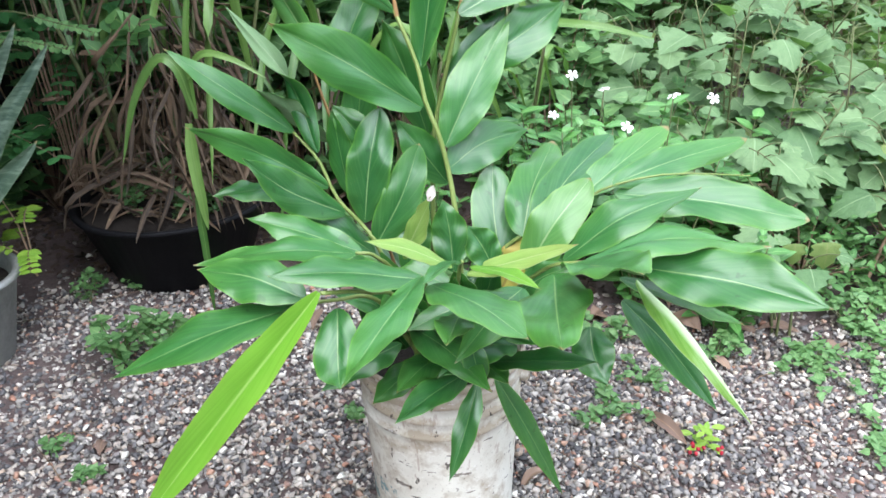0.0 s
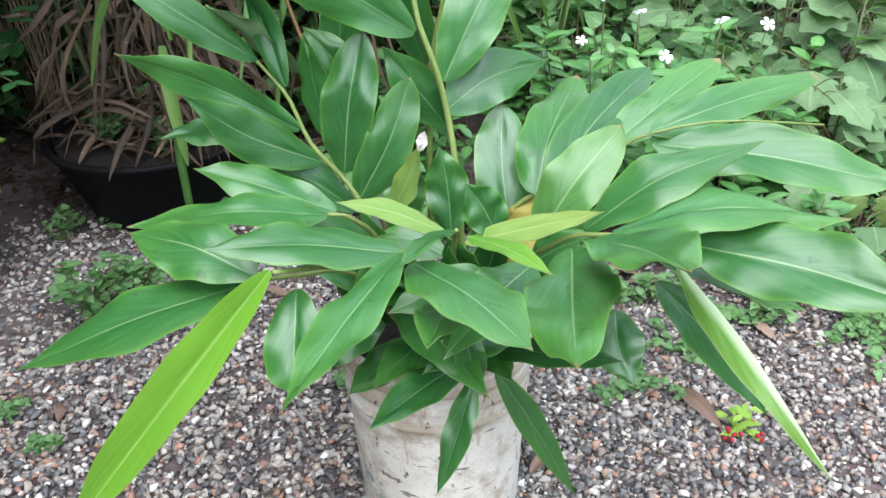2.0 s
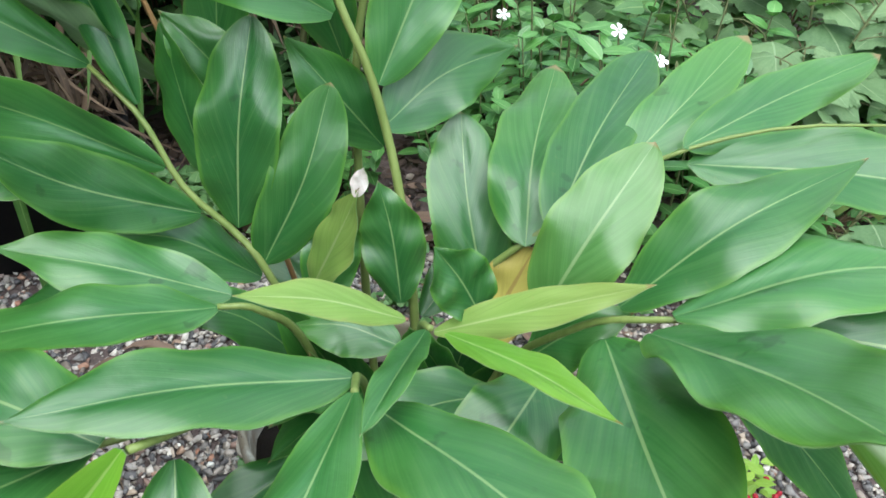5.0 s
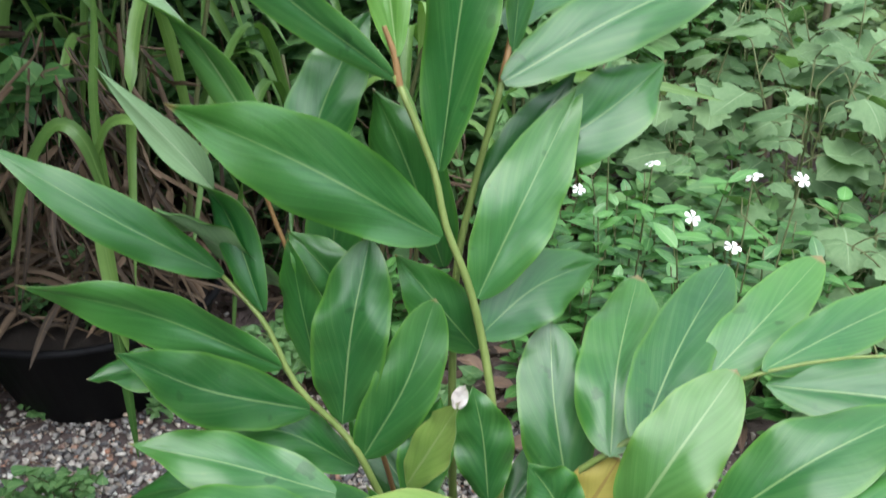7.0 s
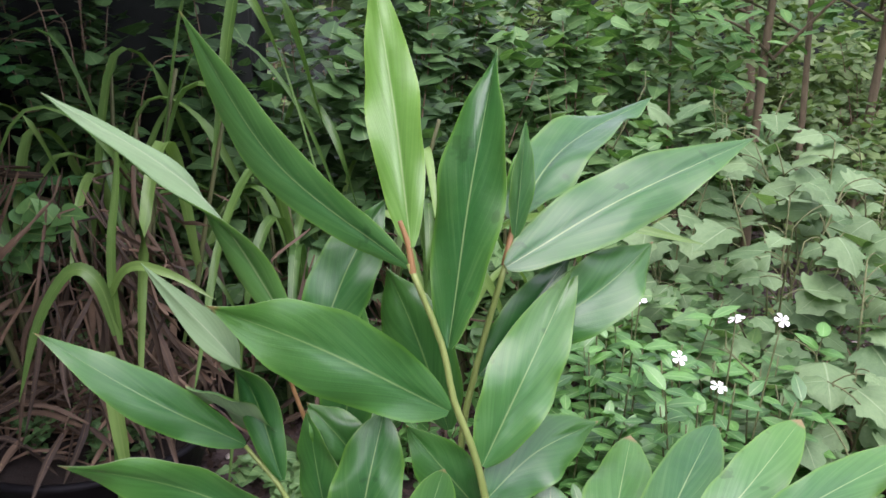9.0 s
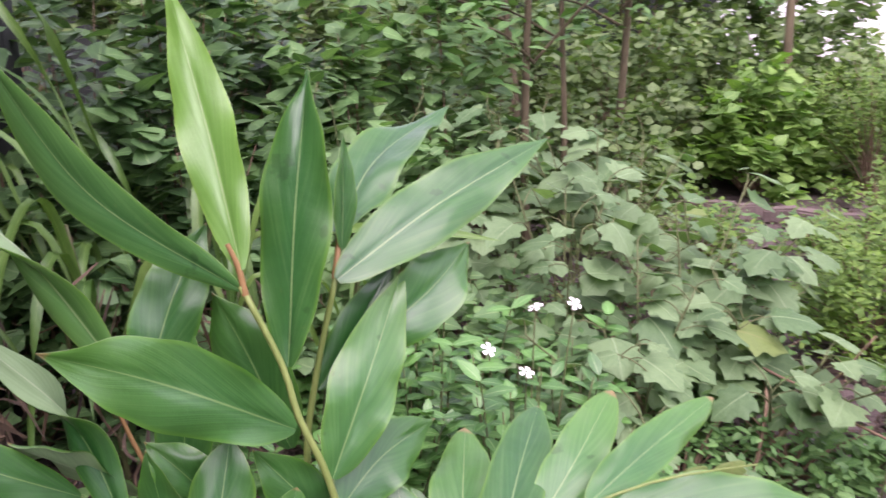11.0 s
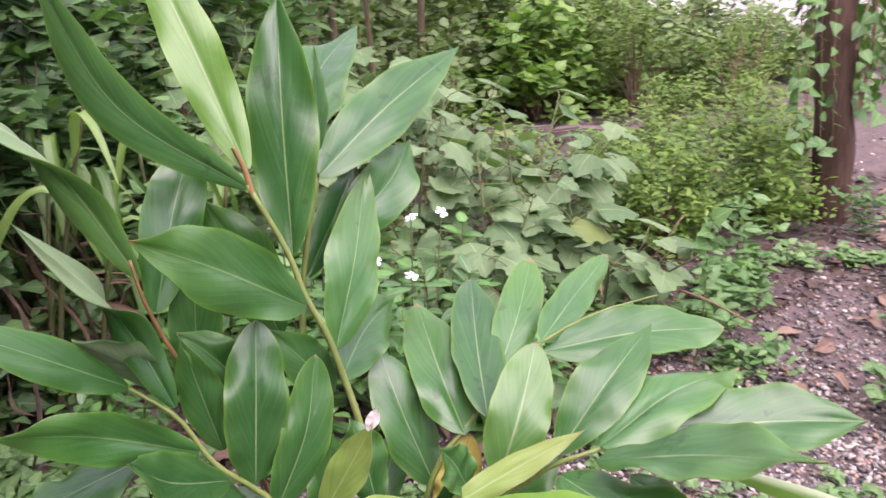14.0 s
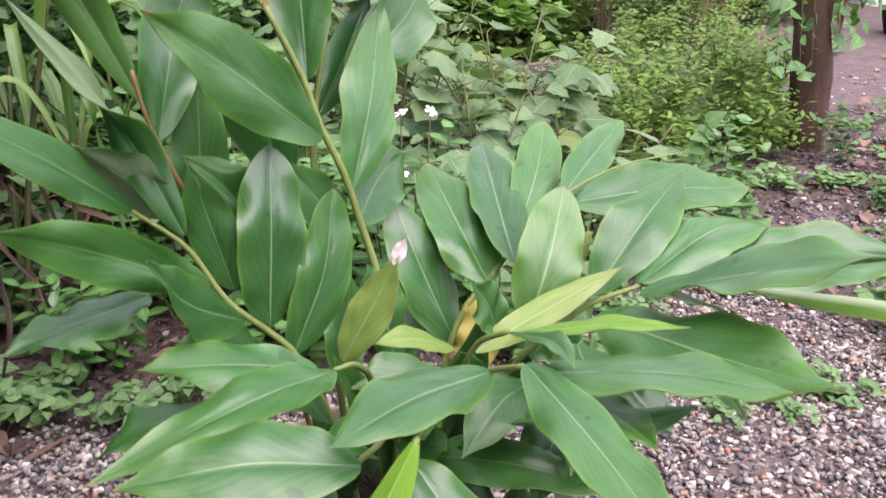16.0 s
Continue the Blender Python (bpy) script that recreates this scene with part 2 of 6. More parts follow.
BARK = plain_material("dark_bark", [(0.3, (0.024, 0.014, 0.009)), (0.7, (0.095, 0.055, 0.037))], 9.0, 0.85, 0.9, 0.014, stretch=(1, 1, 0.25))
PETAL = plain_material("white_petal", [(0.3, (0.82, 0.80, 0.80)), (0.7, (0.88, 0.87, 0.86))], 20.0, 0.6, 0.1, 0.001)
RED_PETAL = plain_material("red_petal", [(0.3, (0.2, 0.006, 0.015)), (0.7, (0.36, 0.02, 0.035))], 60.0, 0.6, 0.1, 0.001)
BLACK_PLASTIC = plain_material("black_plastic", [(0.3, (0.004, 0.004, 0.005)), (0.7, (0.011, 0.011, 0.012))], 12.0, 0.55, 0.15, 0.002, spec=0.08)
GREY_PLASTIC = plain_material("grey_plastic", [(0.3, (0.16, 0.17, 0.18)), (0.7, (0.26, 0.27, 0.29))], 8.0, 0.5, 0.1, 0.002)
POT_WHITE = plain_material("weathered_white_pot", [(0.25, (0.12, 0.125, 0.115)), (0.45, (0.25, 0.255, 0.24)), (0.75, (0.36, 0.36, 0.345))], 9.0, 0.6, 0.2, 0.003)
POTTING_SOIL = plain_material("potting_soil", [(0.3, (0.006, 0.0045, 0.0035)), (0.7, (0.022, 0.016, 0.012))], 40.0, 0.95, 0.9, 0.01)
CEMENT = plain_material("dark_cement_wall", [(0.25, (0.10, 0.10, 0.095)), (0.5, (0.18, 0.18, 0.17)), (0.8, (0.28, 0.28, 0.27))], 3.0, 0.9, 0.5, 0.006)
# near-black copy of the cement: shade put into the walls' colour
SHADE_CEMENT = plain_material("cement_dark_as_shaded", [(0.25, (0.009, 0.012, 0.01)), (0.5, (0.02, 0.024, 0.021)), (0.8, (0.042, 0.048, 0.044))], 3.0, 0.9, 0.6, 0.006)
WHITE_PLASTIC = plain_material("clean_white_plastic", [(0.3, (0.68, 0.68, 0.67)), (0.7, (0.8, 0.8, 0.79))], 10.0, 0.45, 0.1, 0.002)
EDGING = plain_material("weathered_block", [(0.25, (0.07, 0.055, 0.05)), (0.5, (0.15, 0.115, 0.105)), (0.8, (0.26, 0.215, 0.2))], 14.0, 0.9, 0.6, 0.006)
PALE_WALL = plain_material("pale_wall", [(0.25, (0.62, 0.61, 0.62)), (0.7, (0.8, 0.79, 0.8))], 1.5, 0.85, 0.2, 0.004)


def soil_material():
    """Damp brown soil with paler crumbs and darker wet patches; greyer and stonier near the pot."""
    m, n, l, p = nodes_of("garden_soil")
    vec = n.new("ShaderNodeTexCoord").outputs["Object"]
    big = noise_of(n, l, 0.9, 5.0, 0.6, vec)
    mid = noise_of(n, l, 9.0, 6.0, 0.7, vec)
    fine = noise_of(n, l, 34.0, 4.0, 0.7, vec)
    c = ramp(n, l, math_of(n, l, "MULTIPLY_ADD", fine, 0.45, math_of(n, l, "MULTIPLY", mid, 0.55)),
             [(0.28, (0.022, 0.016, 0.014)), (0.48, (0.078, 0.055, 0.049)), (0.62, (0.14, 0.105, 0.094)), (0.85, (0.25, 0.205, 0.185))])
    c = blend(n, l, math_of(n, l, "MULTIPLY", big, 0.5), c, (0.115, 0.088, 0.089))
    l.new(c, p.inputs["Base Color"])
    p.inputs["Roughness"].default_value = 0.9
    bump(n, l, p, math_of(n, l, "ADD", mid, math_of(n, l, "MULTIPLY", fine, 0.5)), 0.8, 0.02)
    return m


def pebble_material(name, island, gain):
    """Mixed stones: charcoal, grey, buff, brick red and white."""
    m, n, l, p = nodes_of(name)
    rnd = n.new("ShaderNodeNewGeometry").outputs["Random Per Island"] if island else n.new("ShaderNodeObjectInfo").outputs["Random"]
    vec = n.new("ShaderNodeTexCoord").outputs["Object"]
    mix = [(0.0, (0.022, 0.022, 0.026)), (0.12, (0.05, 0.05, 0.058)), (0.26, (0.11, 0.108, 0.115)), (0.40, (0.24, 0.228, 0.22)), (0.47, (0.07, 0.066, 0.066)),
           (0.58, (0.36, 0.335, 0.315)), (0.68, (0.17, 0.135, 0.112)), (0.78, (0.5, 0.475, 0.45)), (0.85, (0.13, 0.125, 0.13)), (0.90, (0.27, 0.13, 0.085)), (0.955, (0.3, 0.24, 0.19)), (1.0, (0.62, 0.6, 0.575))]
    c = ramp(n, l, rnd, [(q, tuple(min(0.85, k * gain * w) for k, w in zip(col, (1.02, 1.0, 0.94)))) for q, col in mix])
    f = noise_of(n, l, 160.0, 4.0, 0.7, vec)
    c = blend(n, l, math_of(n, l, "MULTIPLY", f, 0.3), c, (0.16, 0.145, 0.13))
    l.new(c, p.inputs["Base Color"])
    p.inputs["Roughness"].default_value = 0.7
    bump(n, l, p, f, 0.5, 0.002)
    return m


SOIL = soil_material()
# one stone mix; each field's gain lightens or dims its colour for the light
PEBBLES_FAR = pebble_material("gravel_dimmed", True, 0.85)
PEBBLES, PEBBLES_RIGHT, PEBBLE = pebble_material("gravel_mixed", True, 1.45), pebble_material("gravel_pale", True, 1.16), pebble_material("gravel_stone", False, 1.1)


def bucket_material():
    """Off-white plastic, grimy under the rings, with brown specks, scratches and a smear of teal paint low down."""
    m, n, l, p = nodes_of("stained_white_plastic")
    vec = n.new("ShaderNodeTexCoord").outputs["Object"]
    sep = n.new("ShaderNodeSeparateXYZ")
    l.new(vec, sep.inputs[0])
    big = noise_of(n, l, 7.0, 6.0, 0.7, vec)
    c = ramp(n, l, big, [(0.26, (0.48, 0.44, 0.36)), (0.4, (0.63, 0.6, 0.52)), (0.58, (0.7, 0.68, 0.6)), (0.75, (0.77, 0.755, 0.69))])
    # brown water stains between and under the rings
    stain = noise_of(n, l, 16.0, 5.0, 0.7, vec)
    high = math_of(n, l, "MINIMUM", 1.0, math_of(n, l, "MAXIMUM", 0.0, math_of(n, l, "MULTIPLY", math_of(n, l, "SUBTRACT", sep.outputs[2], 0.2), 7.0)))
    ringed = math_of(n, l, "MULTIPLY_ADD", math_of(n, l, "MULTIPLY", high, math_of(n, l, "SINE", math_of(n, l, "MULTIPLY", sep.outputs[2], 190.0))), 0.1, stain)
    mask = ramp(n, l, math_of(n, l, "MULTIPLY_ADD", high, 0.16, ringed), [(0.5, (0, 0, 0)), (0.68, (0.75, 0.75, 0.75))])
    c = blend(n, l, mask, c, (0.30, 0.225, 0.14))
    # long scuffs, dark strokes and specks
    for scale, stretch, cut, amount, col in ((60.0, (1.0, 1.0, 0.25), 0.635, 0.4, (0.26, 0.16, 0.10)), (45.0, (0.3, 0.3, 1.6), 0.655, 0.8, (0.09, 0.06, 0.04)),
                                             (70.0, (1.0, 1.0, 0.45), 0.675, 0.9, (0.05, 0.035, 0.025)), (230.0, (1.0, 1.0, 1.0), 0.67, 0.65, (0.12, 0.085, 0.05)),
                                             (90.0, (0.5, 0.5, 1.3), 0.66, 0.5, (0.78, 0.77, 0.74))):
        mp = n.new("ShaderNodeMapping")
        mp.inputs["Scale"].default_value = stretch
        mp.inputs["Location"].default_value = (scale * 0.01, 0.3, 0.1)
        l.new(vec, mp.inputs["Vector"])
        mark = noise_of(n, l, scale, 3.0, 0.65, mp.outputs[0])
        c = blend(n, l, math_of(n, l, "MULTIPLY", math_of(n, l, "GREATER_THAN", mark, cut), amount), c, col)
    teal = noise_of(n, l, 34.0, 4.0, 0.7, vec)
    low = math_of(n, l, "LESS_THAN", sep.outputs[2], 0.13)
    side = math_of(n, l, "LESS_THAN", sep.outputs[0], -0.07)
    c = blend(n, l, math_of(n, l, "MULTIPLY", math_of(n, l, "MULTIPLY", low, side), math_of(n, l, "GREATER_THAN", teal, 0.56)), c, (0.16, 0.27, 0.28))
    l.new(c, p.inputs["Base Color"])
    p.inputs["Roughness"].default_value = 0.5
    bump(n, l, p, math_of(n, l, "ADD", stain, big), 0.25, 0.004)
    return m


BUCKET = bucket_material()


# ---- building helpers ----
def mesh_of(name, verts, faces, material, uvs=None, smooth=True, under=None):
    me = bpy.data.meshes.new(name)
    me.from_pydata([tuple(v) for v in verts], [], [tuple(f) for f in faces])
    if uvs is not None:
        layer = me.uv_layers.new(name="UVMap")
        idx = np.empty(len(me.loops), dtype=np.int32)
        me.loops.foreach_get("vertex_index", idx)
        layer.data.foreach_set("uv", np.asarray(uvs, dtype=np.float32)[idx].ravel())
    me.materials.append(material)
    if under is not None:
        me.materials.append(under)
        half = len(me.polygons) // 2
        me.polygons.foreach_set("material_index", np.repeat(np.array([0, 1], dtype=np.int32), half))
    if smooth:
        me.polygons.foreach_set("use_smooth", np.ones(len(me.polygons), dtype=bool))
    me.update()
    return me


def thing(name, at, label, category, group="", kind=""):
    e = new(name)
    e.location = at
    e.empty_display_size = 0.05
    return tagged(e, label, category, group, kind)


def child(name, me, parent, label="", m=None, kind=""):
    ob = new(name, me)
    ob.parent = parent
    if m is not None:
        ob.matrix_local = m
    return tagged(ob, label, kind=kind)


def part(name, bm, material, parent, label=""):
    me = bpy.data.meshes.new(name)
    bm.to_mesh(me)
    bm.free()
    me.materials.append(material)
    return child(name, me, parent, label)


def lathe(profile, seg=48, close=False):
    """Verts and faces of a turned profile of (radius, height)."""
    v, f = [], []
    for r, z in profile:
        for k in range(seg):
            a = 2 * math.pi * k / seg
            v.append((r * math.cos(a), r * math.sin(a), z))
    for i in range(len(profile) - 1):
        for k in range(seg):
            a, b = i * seg + k, i * seg + (k + 1) % seg
            f.append((a, b, b + seg, a + seg))
    if close:
        f.append(tuple(range(seg))[::-1])
    return v, f


def curve_points(pts, n):
    """n points along a smooth line through pts (Catmull-Rom)."""
    p = [Vector(q) for q in pts]
    if len(p) == 2:
        return [p[0].lerp(p[1], i / (n - 1)) for i in range(n)]
    ext = [p[0] * 2 - p[1], *p, p[-1] * 2 - p[-2]]
    out = []
    for i in range(n):
        s = i / (n - 1) * (len(p) - 1)
        k = min(int(s), len(p) - 2)
        t = s - k
        a, b, c, d = ext[k:k + 4]
        out.append(0.5 * ((2 * b) + (c - a) * t + (2 * a - 5 * b + 4 * c - d) * t * t + (3 * b - a - 3 * c + d) * t ** 3))
    return out


def tube(pts, r0, r1, n=14, seg=7):
    c = curve_points(pts, n)
    v, f = [], []
    up = Vector((0.3, 1, 0.1))
    for i, q in enumerate(c):
        tan = (c[min(i + 1, n - 1)] - c[max(i - 1, 0)]).normalized()
        s = tan.cross(up).normalized()
        w = s.cross(tan)
        r = r0 + (r1 - r0) * i / (n - 1)
        for k in range(seg):
            a = 2 * math.pi * k / seg
            v.append(q + s * (r * math.cos(a)) + w * (r * math.sin(a)))
    for i in range(n - 1):
        for k in range(seg):
            a, b = i * seg + k, i * seg + (k + 1) % seg
            f.append((a, b, b + seg, a + seg))
    f.append(tuple(range((n - 1) * seg, n * seg)))
    return v, f


def joined(pieces):
    v, f = [], []
    for pv, pf in pieces:
        o = len(v)
        v.extend(pv)
        f.extend(tuple(i + o for i in q) for q in pf)
    return v, f


def ginger_width(t):
    return (math.sin(math.pi * min(1.0, t ** 0.92 * 0.985 + 0.015)) ** (0.68 + 0.5 * t * t)) * (1.0 - 0.03 * t)


def oblong_width(t):
    """Nearly parallel sides, rounding off into a short abrupt tip."""
    if t < 0.45:
        return max(0.0, 1.0 - ((0.45 - t) / 0.45) ** 2.3) ** 0.62 + 0.02
    e = (t - 0.45) / 0.55
    return max(0.0, 1.0 - e ** 3.0) ** 0.72 * (1.0 - 0.06 * e) + 0.02 * (1.0 - e)


def strap_width(t):
    return min(1.0, 0.55 + 2.2 * t) * (1 - t ** 3.2) ** 0.8


def blade(points, width, face, fold=0.12, twist=(0.0, 0.0), ripple=0.035, profile=ginger_width, nl=22, half=4, curl=0.0, seed=0, thick=0.0):
    """A leaf along a smooth line through points, its upper side towards face. fold lifts the edges, curl rolls them back,
    twist turns it about its rib (degrees at base and tip, and between which shares of its length)."""
    rng = random.Random(seed)
    c = curve_points(points, nl)
    face = Vector(face).normalized()
    ph = [rng.uniform(0, 6.28) for _ in range(4)]
    v, f, uv, low = [], [], [], []
    cols = 2 * half + 1
    for i, q in enumerate(c):
        t = i / (nl - 1)
        tan = (c[min(i + 1, nl - 1)] - c[max(i - 1, 0)]).normalized()
        nrm = (face - tan * face.dot(tan)).normalized()
        side = tan.cross(nrm)
        if len(twist) == 4:
            k = min(1.0, max(0.0, (t - twist[2]) / (twist[3] - twist[2])))
            a = radians(twist[0] + (twist[1] - twist[0]) * k * k * (3 - 2 * k))
        else:
            a = radians(twist[0] + (twist[1] - twist[0]) * t ** 2.2)
        nrm, side = nrm * math.cos(a) + side * math.sin(a), side * math.cos(a) - nrm * math.sin(a)
        w = width * 0.5 * profile(t)
        for k in range(-half, half + 1):
            u = k / half
            e = abs(u)
            lift = fold * e * w - curl * e * e * w
            wob = ripple * width * e * e * (math.sin(9 * t + ph[0 if u < 0 else 1]) + 0.6 * math.sin(21 * t + ph[2 if u < 0 else 3]))
            wob += 0.06 * ripple / 0.035 * width * e * (1 - e) * (math.sin(7 * t + ph[2 if u < 0 else 3]) + 0.6 * math.sin(16 * t + ph[0 if u < 0 else 1]))
            groove = -0.018 * width if k == 0 else 0.0
            jag = 1.0 + (0.016 * math.sin(19 * t + ph[1]) + 0.012 * math.sin(31 * t + ph[2])) * e ** 3
            v.append(q + side * (u * w * jag * (1 - 0.12 * abs(fold) * e)) + nrm * (lift + (wob + groove) * min(1.0, 6 * t * (1 - t) + 0.15)))
            uv.append((0.5 + 0.5 * u, t))
            low.append(v[-1] - nrm * (thick * (1.0 - 0.25 * e)))
    for i in range(nl - 1):
        for k in range(cols - 1):
            a = i * cols + k
            f.append((a, a + 1, a + cols + 1, a + cols))
    if thick:
        # the paler underside
        o = len(v)
        f += [(q3 + o, q2 + o, q1 + o, q0 + o) for q0, q1, q2, q3 in list(f)]
        v, uv = v + low, uv + uv
    return v, f, uv


def template(outline, fold=0.15, droop=0.15, cup=0.0):
    """A small leaf along +y, one long, upper side +z, from (along, half width) pairs."""
    v, f, uv = [], [], []
    for t, w in outline:
        z = -droop * t * t
        for u in (-1.0, -0.5, 0.0, 0.5, 1.0):
            v.append((u * w, t, z + fold * abs(u) * w - cup * u * u * w))
            uv.append((0.5 + 0.5 * u, t))
    for i in range(len(outline) - 1):
        for k in range(4):
            a = i * 5 + k
            f.append((a, a + 1, a + 6, a + 5))
    return np.array(v), f, np.array(uv)


def slim(tpl):
    """The same leaf with three rows across, for small and far leaves."""
    v, f, uv = tpl
    keep = [i for i in range(len(v)) if i % 5 in (0, 2, 4)]
    n = len(v) // 5
    ff = [(i * 3 + k, i * 3 + k + 1, i * 3 + k + 4, i * 3 + k + 3) for i in range(n - 1) for k in range(2)]
    return v[keep], ff, uv[keep]


OVAL = template([(0, 0.02), (0.12, 0.13), (0.3, 0.215), (0.5, 0.235), (0.7, 0.19), (0.87, 0.1), (1, 0.01)])
ROUND = template([(0, 0.05), (0.1, 0.22), (0.3, 0.36), (0.55, 0.38), (0.8, 0.25), (1, 0.02)], 0.1, 0.1)
HEART = template([(0, 0.03), (0.02, 0.3), (0.12, 0.42), (0.3, 0.43), (0.5, 0.34), (0.75, 0.17), (1, 0.01)], 0.12, 0.2)
LOBED = [template([(0, 0.05), (0.03, 0.3), (0.1, 0.45), (0.17, 0.5), (0.24, 0.40), (0.32, 0.42), (0.42, 0.53), (0.47, 0.5), (0.55, 0.33), (0.62, 0.3),
                   (0.72, 0.33), (0.77, 0.3), (0.86, 0.16), (1, 0.01)], fo, dr, cu) for fo, dr, cu in ((0.1, 0.22, 0.1), (0.22, 0.1, 0.0), (0.02, 0.35, 0.25), (0.16, 0.3, 0.3))]
OVAL3, ROUND3, HEART3 = slim(OVAL), slim(ROUND), slim(HEART)
# coarser leaves for far bushes
OVAL_FAR = slim(template([(0, 0.03), (0.28, 0.21), (0.65, 0.21), (1, 0.01)]))
ROUND_FAR = slim(template([(0, 0.05), (0.2, 0.33), (0.65, 0.36), (1, 0.03)], 0.1, 0.1))
HEART_FAR = slim(template([(0, 0.2), (0.14, 0.42), (0.5, 0.32), (1, 0.01)], 0.12, 0.2))


def placing(at, along, up=(0, 0, 1), size=1.0):
    """The matrix that lays a template leaf at a point, along a direction, upper side towards up."""
    y = Vector(along).normalized()
    z = Vector(up) - y * Vector(up).dot(y)
    if z.length < 1e-4:
        z = Vector((1, 0, 0)) - y * y.x
    z.normalize()
    x = y.cross(z)
    m = Matrix((x, y, z)).transposed().to_4x4() @ Matrix.Diagonal((size, size, size, 1))
    m.translation = Vector(at)
    return m


def leaves_mesh(name, tpl, places, material):
    """One mesh of many template leaves."""
    tv, tf, tuv = tpl
    n = len(tv)
    mats = np.array([[list(r) for r in m] for m in places])
    v = np.einsum("kij,nj->kni", mats[:, :3, :3], tv) + mats[:, None, :3, 3]
    f = (np.array(tf)[None] + (np.arange(len(places)) * n)[:, None, None]).reshape(-1, 4)
    return mesh_of(name, v.reshape(-1, 3), f.tolist(), material, np.tile(tuv, (len(places), 1)))


def rand_dir(rng, lo, hi):
    """A direction with a random bearing and a slope between lo and hi (sines)."""
    a, z = rng.uniform(0, 2 * math.pi), rng.uniform(lo, hi)
    c = math.sqrt(max(0.0, 1 - z * z))
    return Vector((c * math.cos(a), c * math.sin(a), z))


# ---- ground ----
def ground_sheet():
    xs = np.concatenate([[-400, -60, -12, -5], np.linspace(-3, 9, 97), [14, 60, 400]])
    ys = np.concatenate([[-400, -60, -10, -3], np.linspace(-1, 9, 81), [14, 60, 400]])
    v, f = [], []
    for y in ys:
        for x in xs:
            near = -2.5 < x < 8.5 and -0.5 < y < 8.5
            z = 0.012 * noise.noise((x * 1.7, y * 1.7, 0.3)) + 0.006 * noise.noise((x * 6, y * 6, 1.3)) if near else 0.0
            if 0.0 < math.hypot(x - 0.16, y - 1.44) < 0.5:
                z *= 0.2
            v.append((x, y, z))
    w = len(xs)
    for j in range(len(ys) - 1):
        for i in range(w - 1):
            a = j * w + i
            f.append((a, a + 1, a + w + 1, a + w))
    return v, f


gv, gf = ground_sheet()
ground = tagged(new("ground", mesh_of("ground", gv, gf, SOIL)), "damp brown garden soil strewn with gravel", "ground", kind="structure")


def slab(name, x0, y0, z0, x1, y1, z1, material, label, category):
    bm = bmesh.new()
    bmesh.ops.create_cube(bm, size=1)
    for q in bm.verts:
        q.co = Vector(((x0 + x1) / 2 + q.co.x * (x1 - x0), (y0 + y1) / 2 + q.co.y * (y1 - y0), (z0 + z1) / 2 + q.co.z * (z1 - z0)))
    bmesh.ops.bevel(bm, geom=bm.edges[:], offset=0.01, segments=2, affect="EDGES")
    me = bpy.data.meshes.new(name)
    bm.to_mesh(me)
    bm.free()
    me.materials.append(material)
    return tagged(new(name, me), label, category, kind="structure")


slab("wall_west", -1.7, 3.3, -0.1, -0.6, 3.45, 3.4, SHADE_CEMENT, "weathered cement wall behind the cane pot, darkened for shade", "wall")
# unseen wall, added to keep light off the left side
slab("shade_wall_side", -1.85, -3.2, -0.1, -1.7, 3.45, 4.4, SHADE_CEMENT, "unseen wall added to shade the garden's left edge", "wall")
# unseen wall behind the viewpoint, added to hold back front light
slab("added_wall_south", -1.85, -3.4, -0.1, 9.0, -3.2, 2.1, CEMENT, "unseen dark wall added to cut light on the plants", "wall")
slab("wall_north", -3.0, 8.3, -0.1, 4.3, 8.45, 2.2, SHADE_CEMENT, "cement wall far behind the undergrowth, shade in its colour", "wall")
slab("wall_yard", 4.3, 8.3, -0.1, 7.5, 8.45, 2.6, PALE_WALL, "bright white wall behind the far shrubs", "wall")
slab("wall_east", 7.5, 2.0, -0.1, 7.65, 8.3, 2.6, PALE_WALL, "bright white wall across the yard", "wall")
# unseen slab, added over the left side to darken what stands there
slab("overhead_shade_slab", -1.9, 0.7, 1.8, -0.5, 3.5, 1.95, SHADE_CEMENT, "unseen slab added overhead to shade the left side", "roof")


# ---- the potted ginger ----
POT = Vector((0.155, 1.445, 0.0))


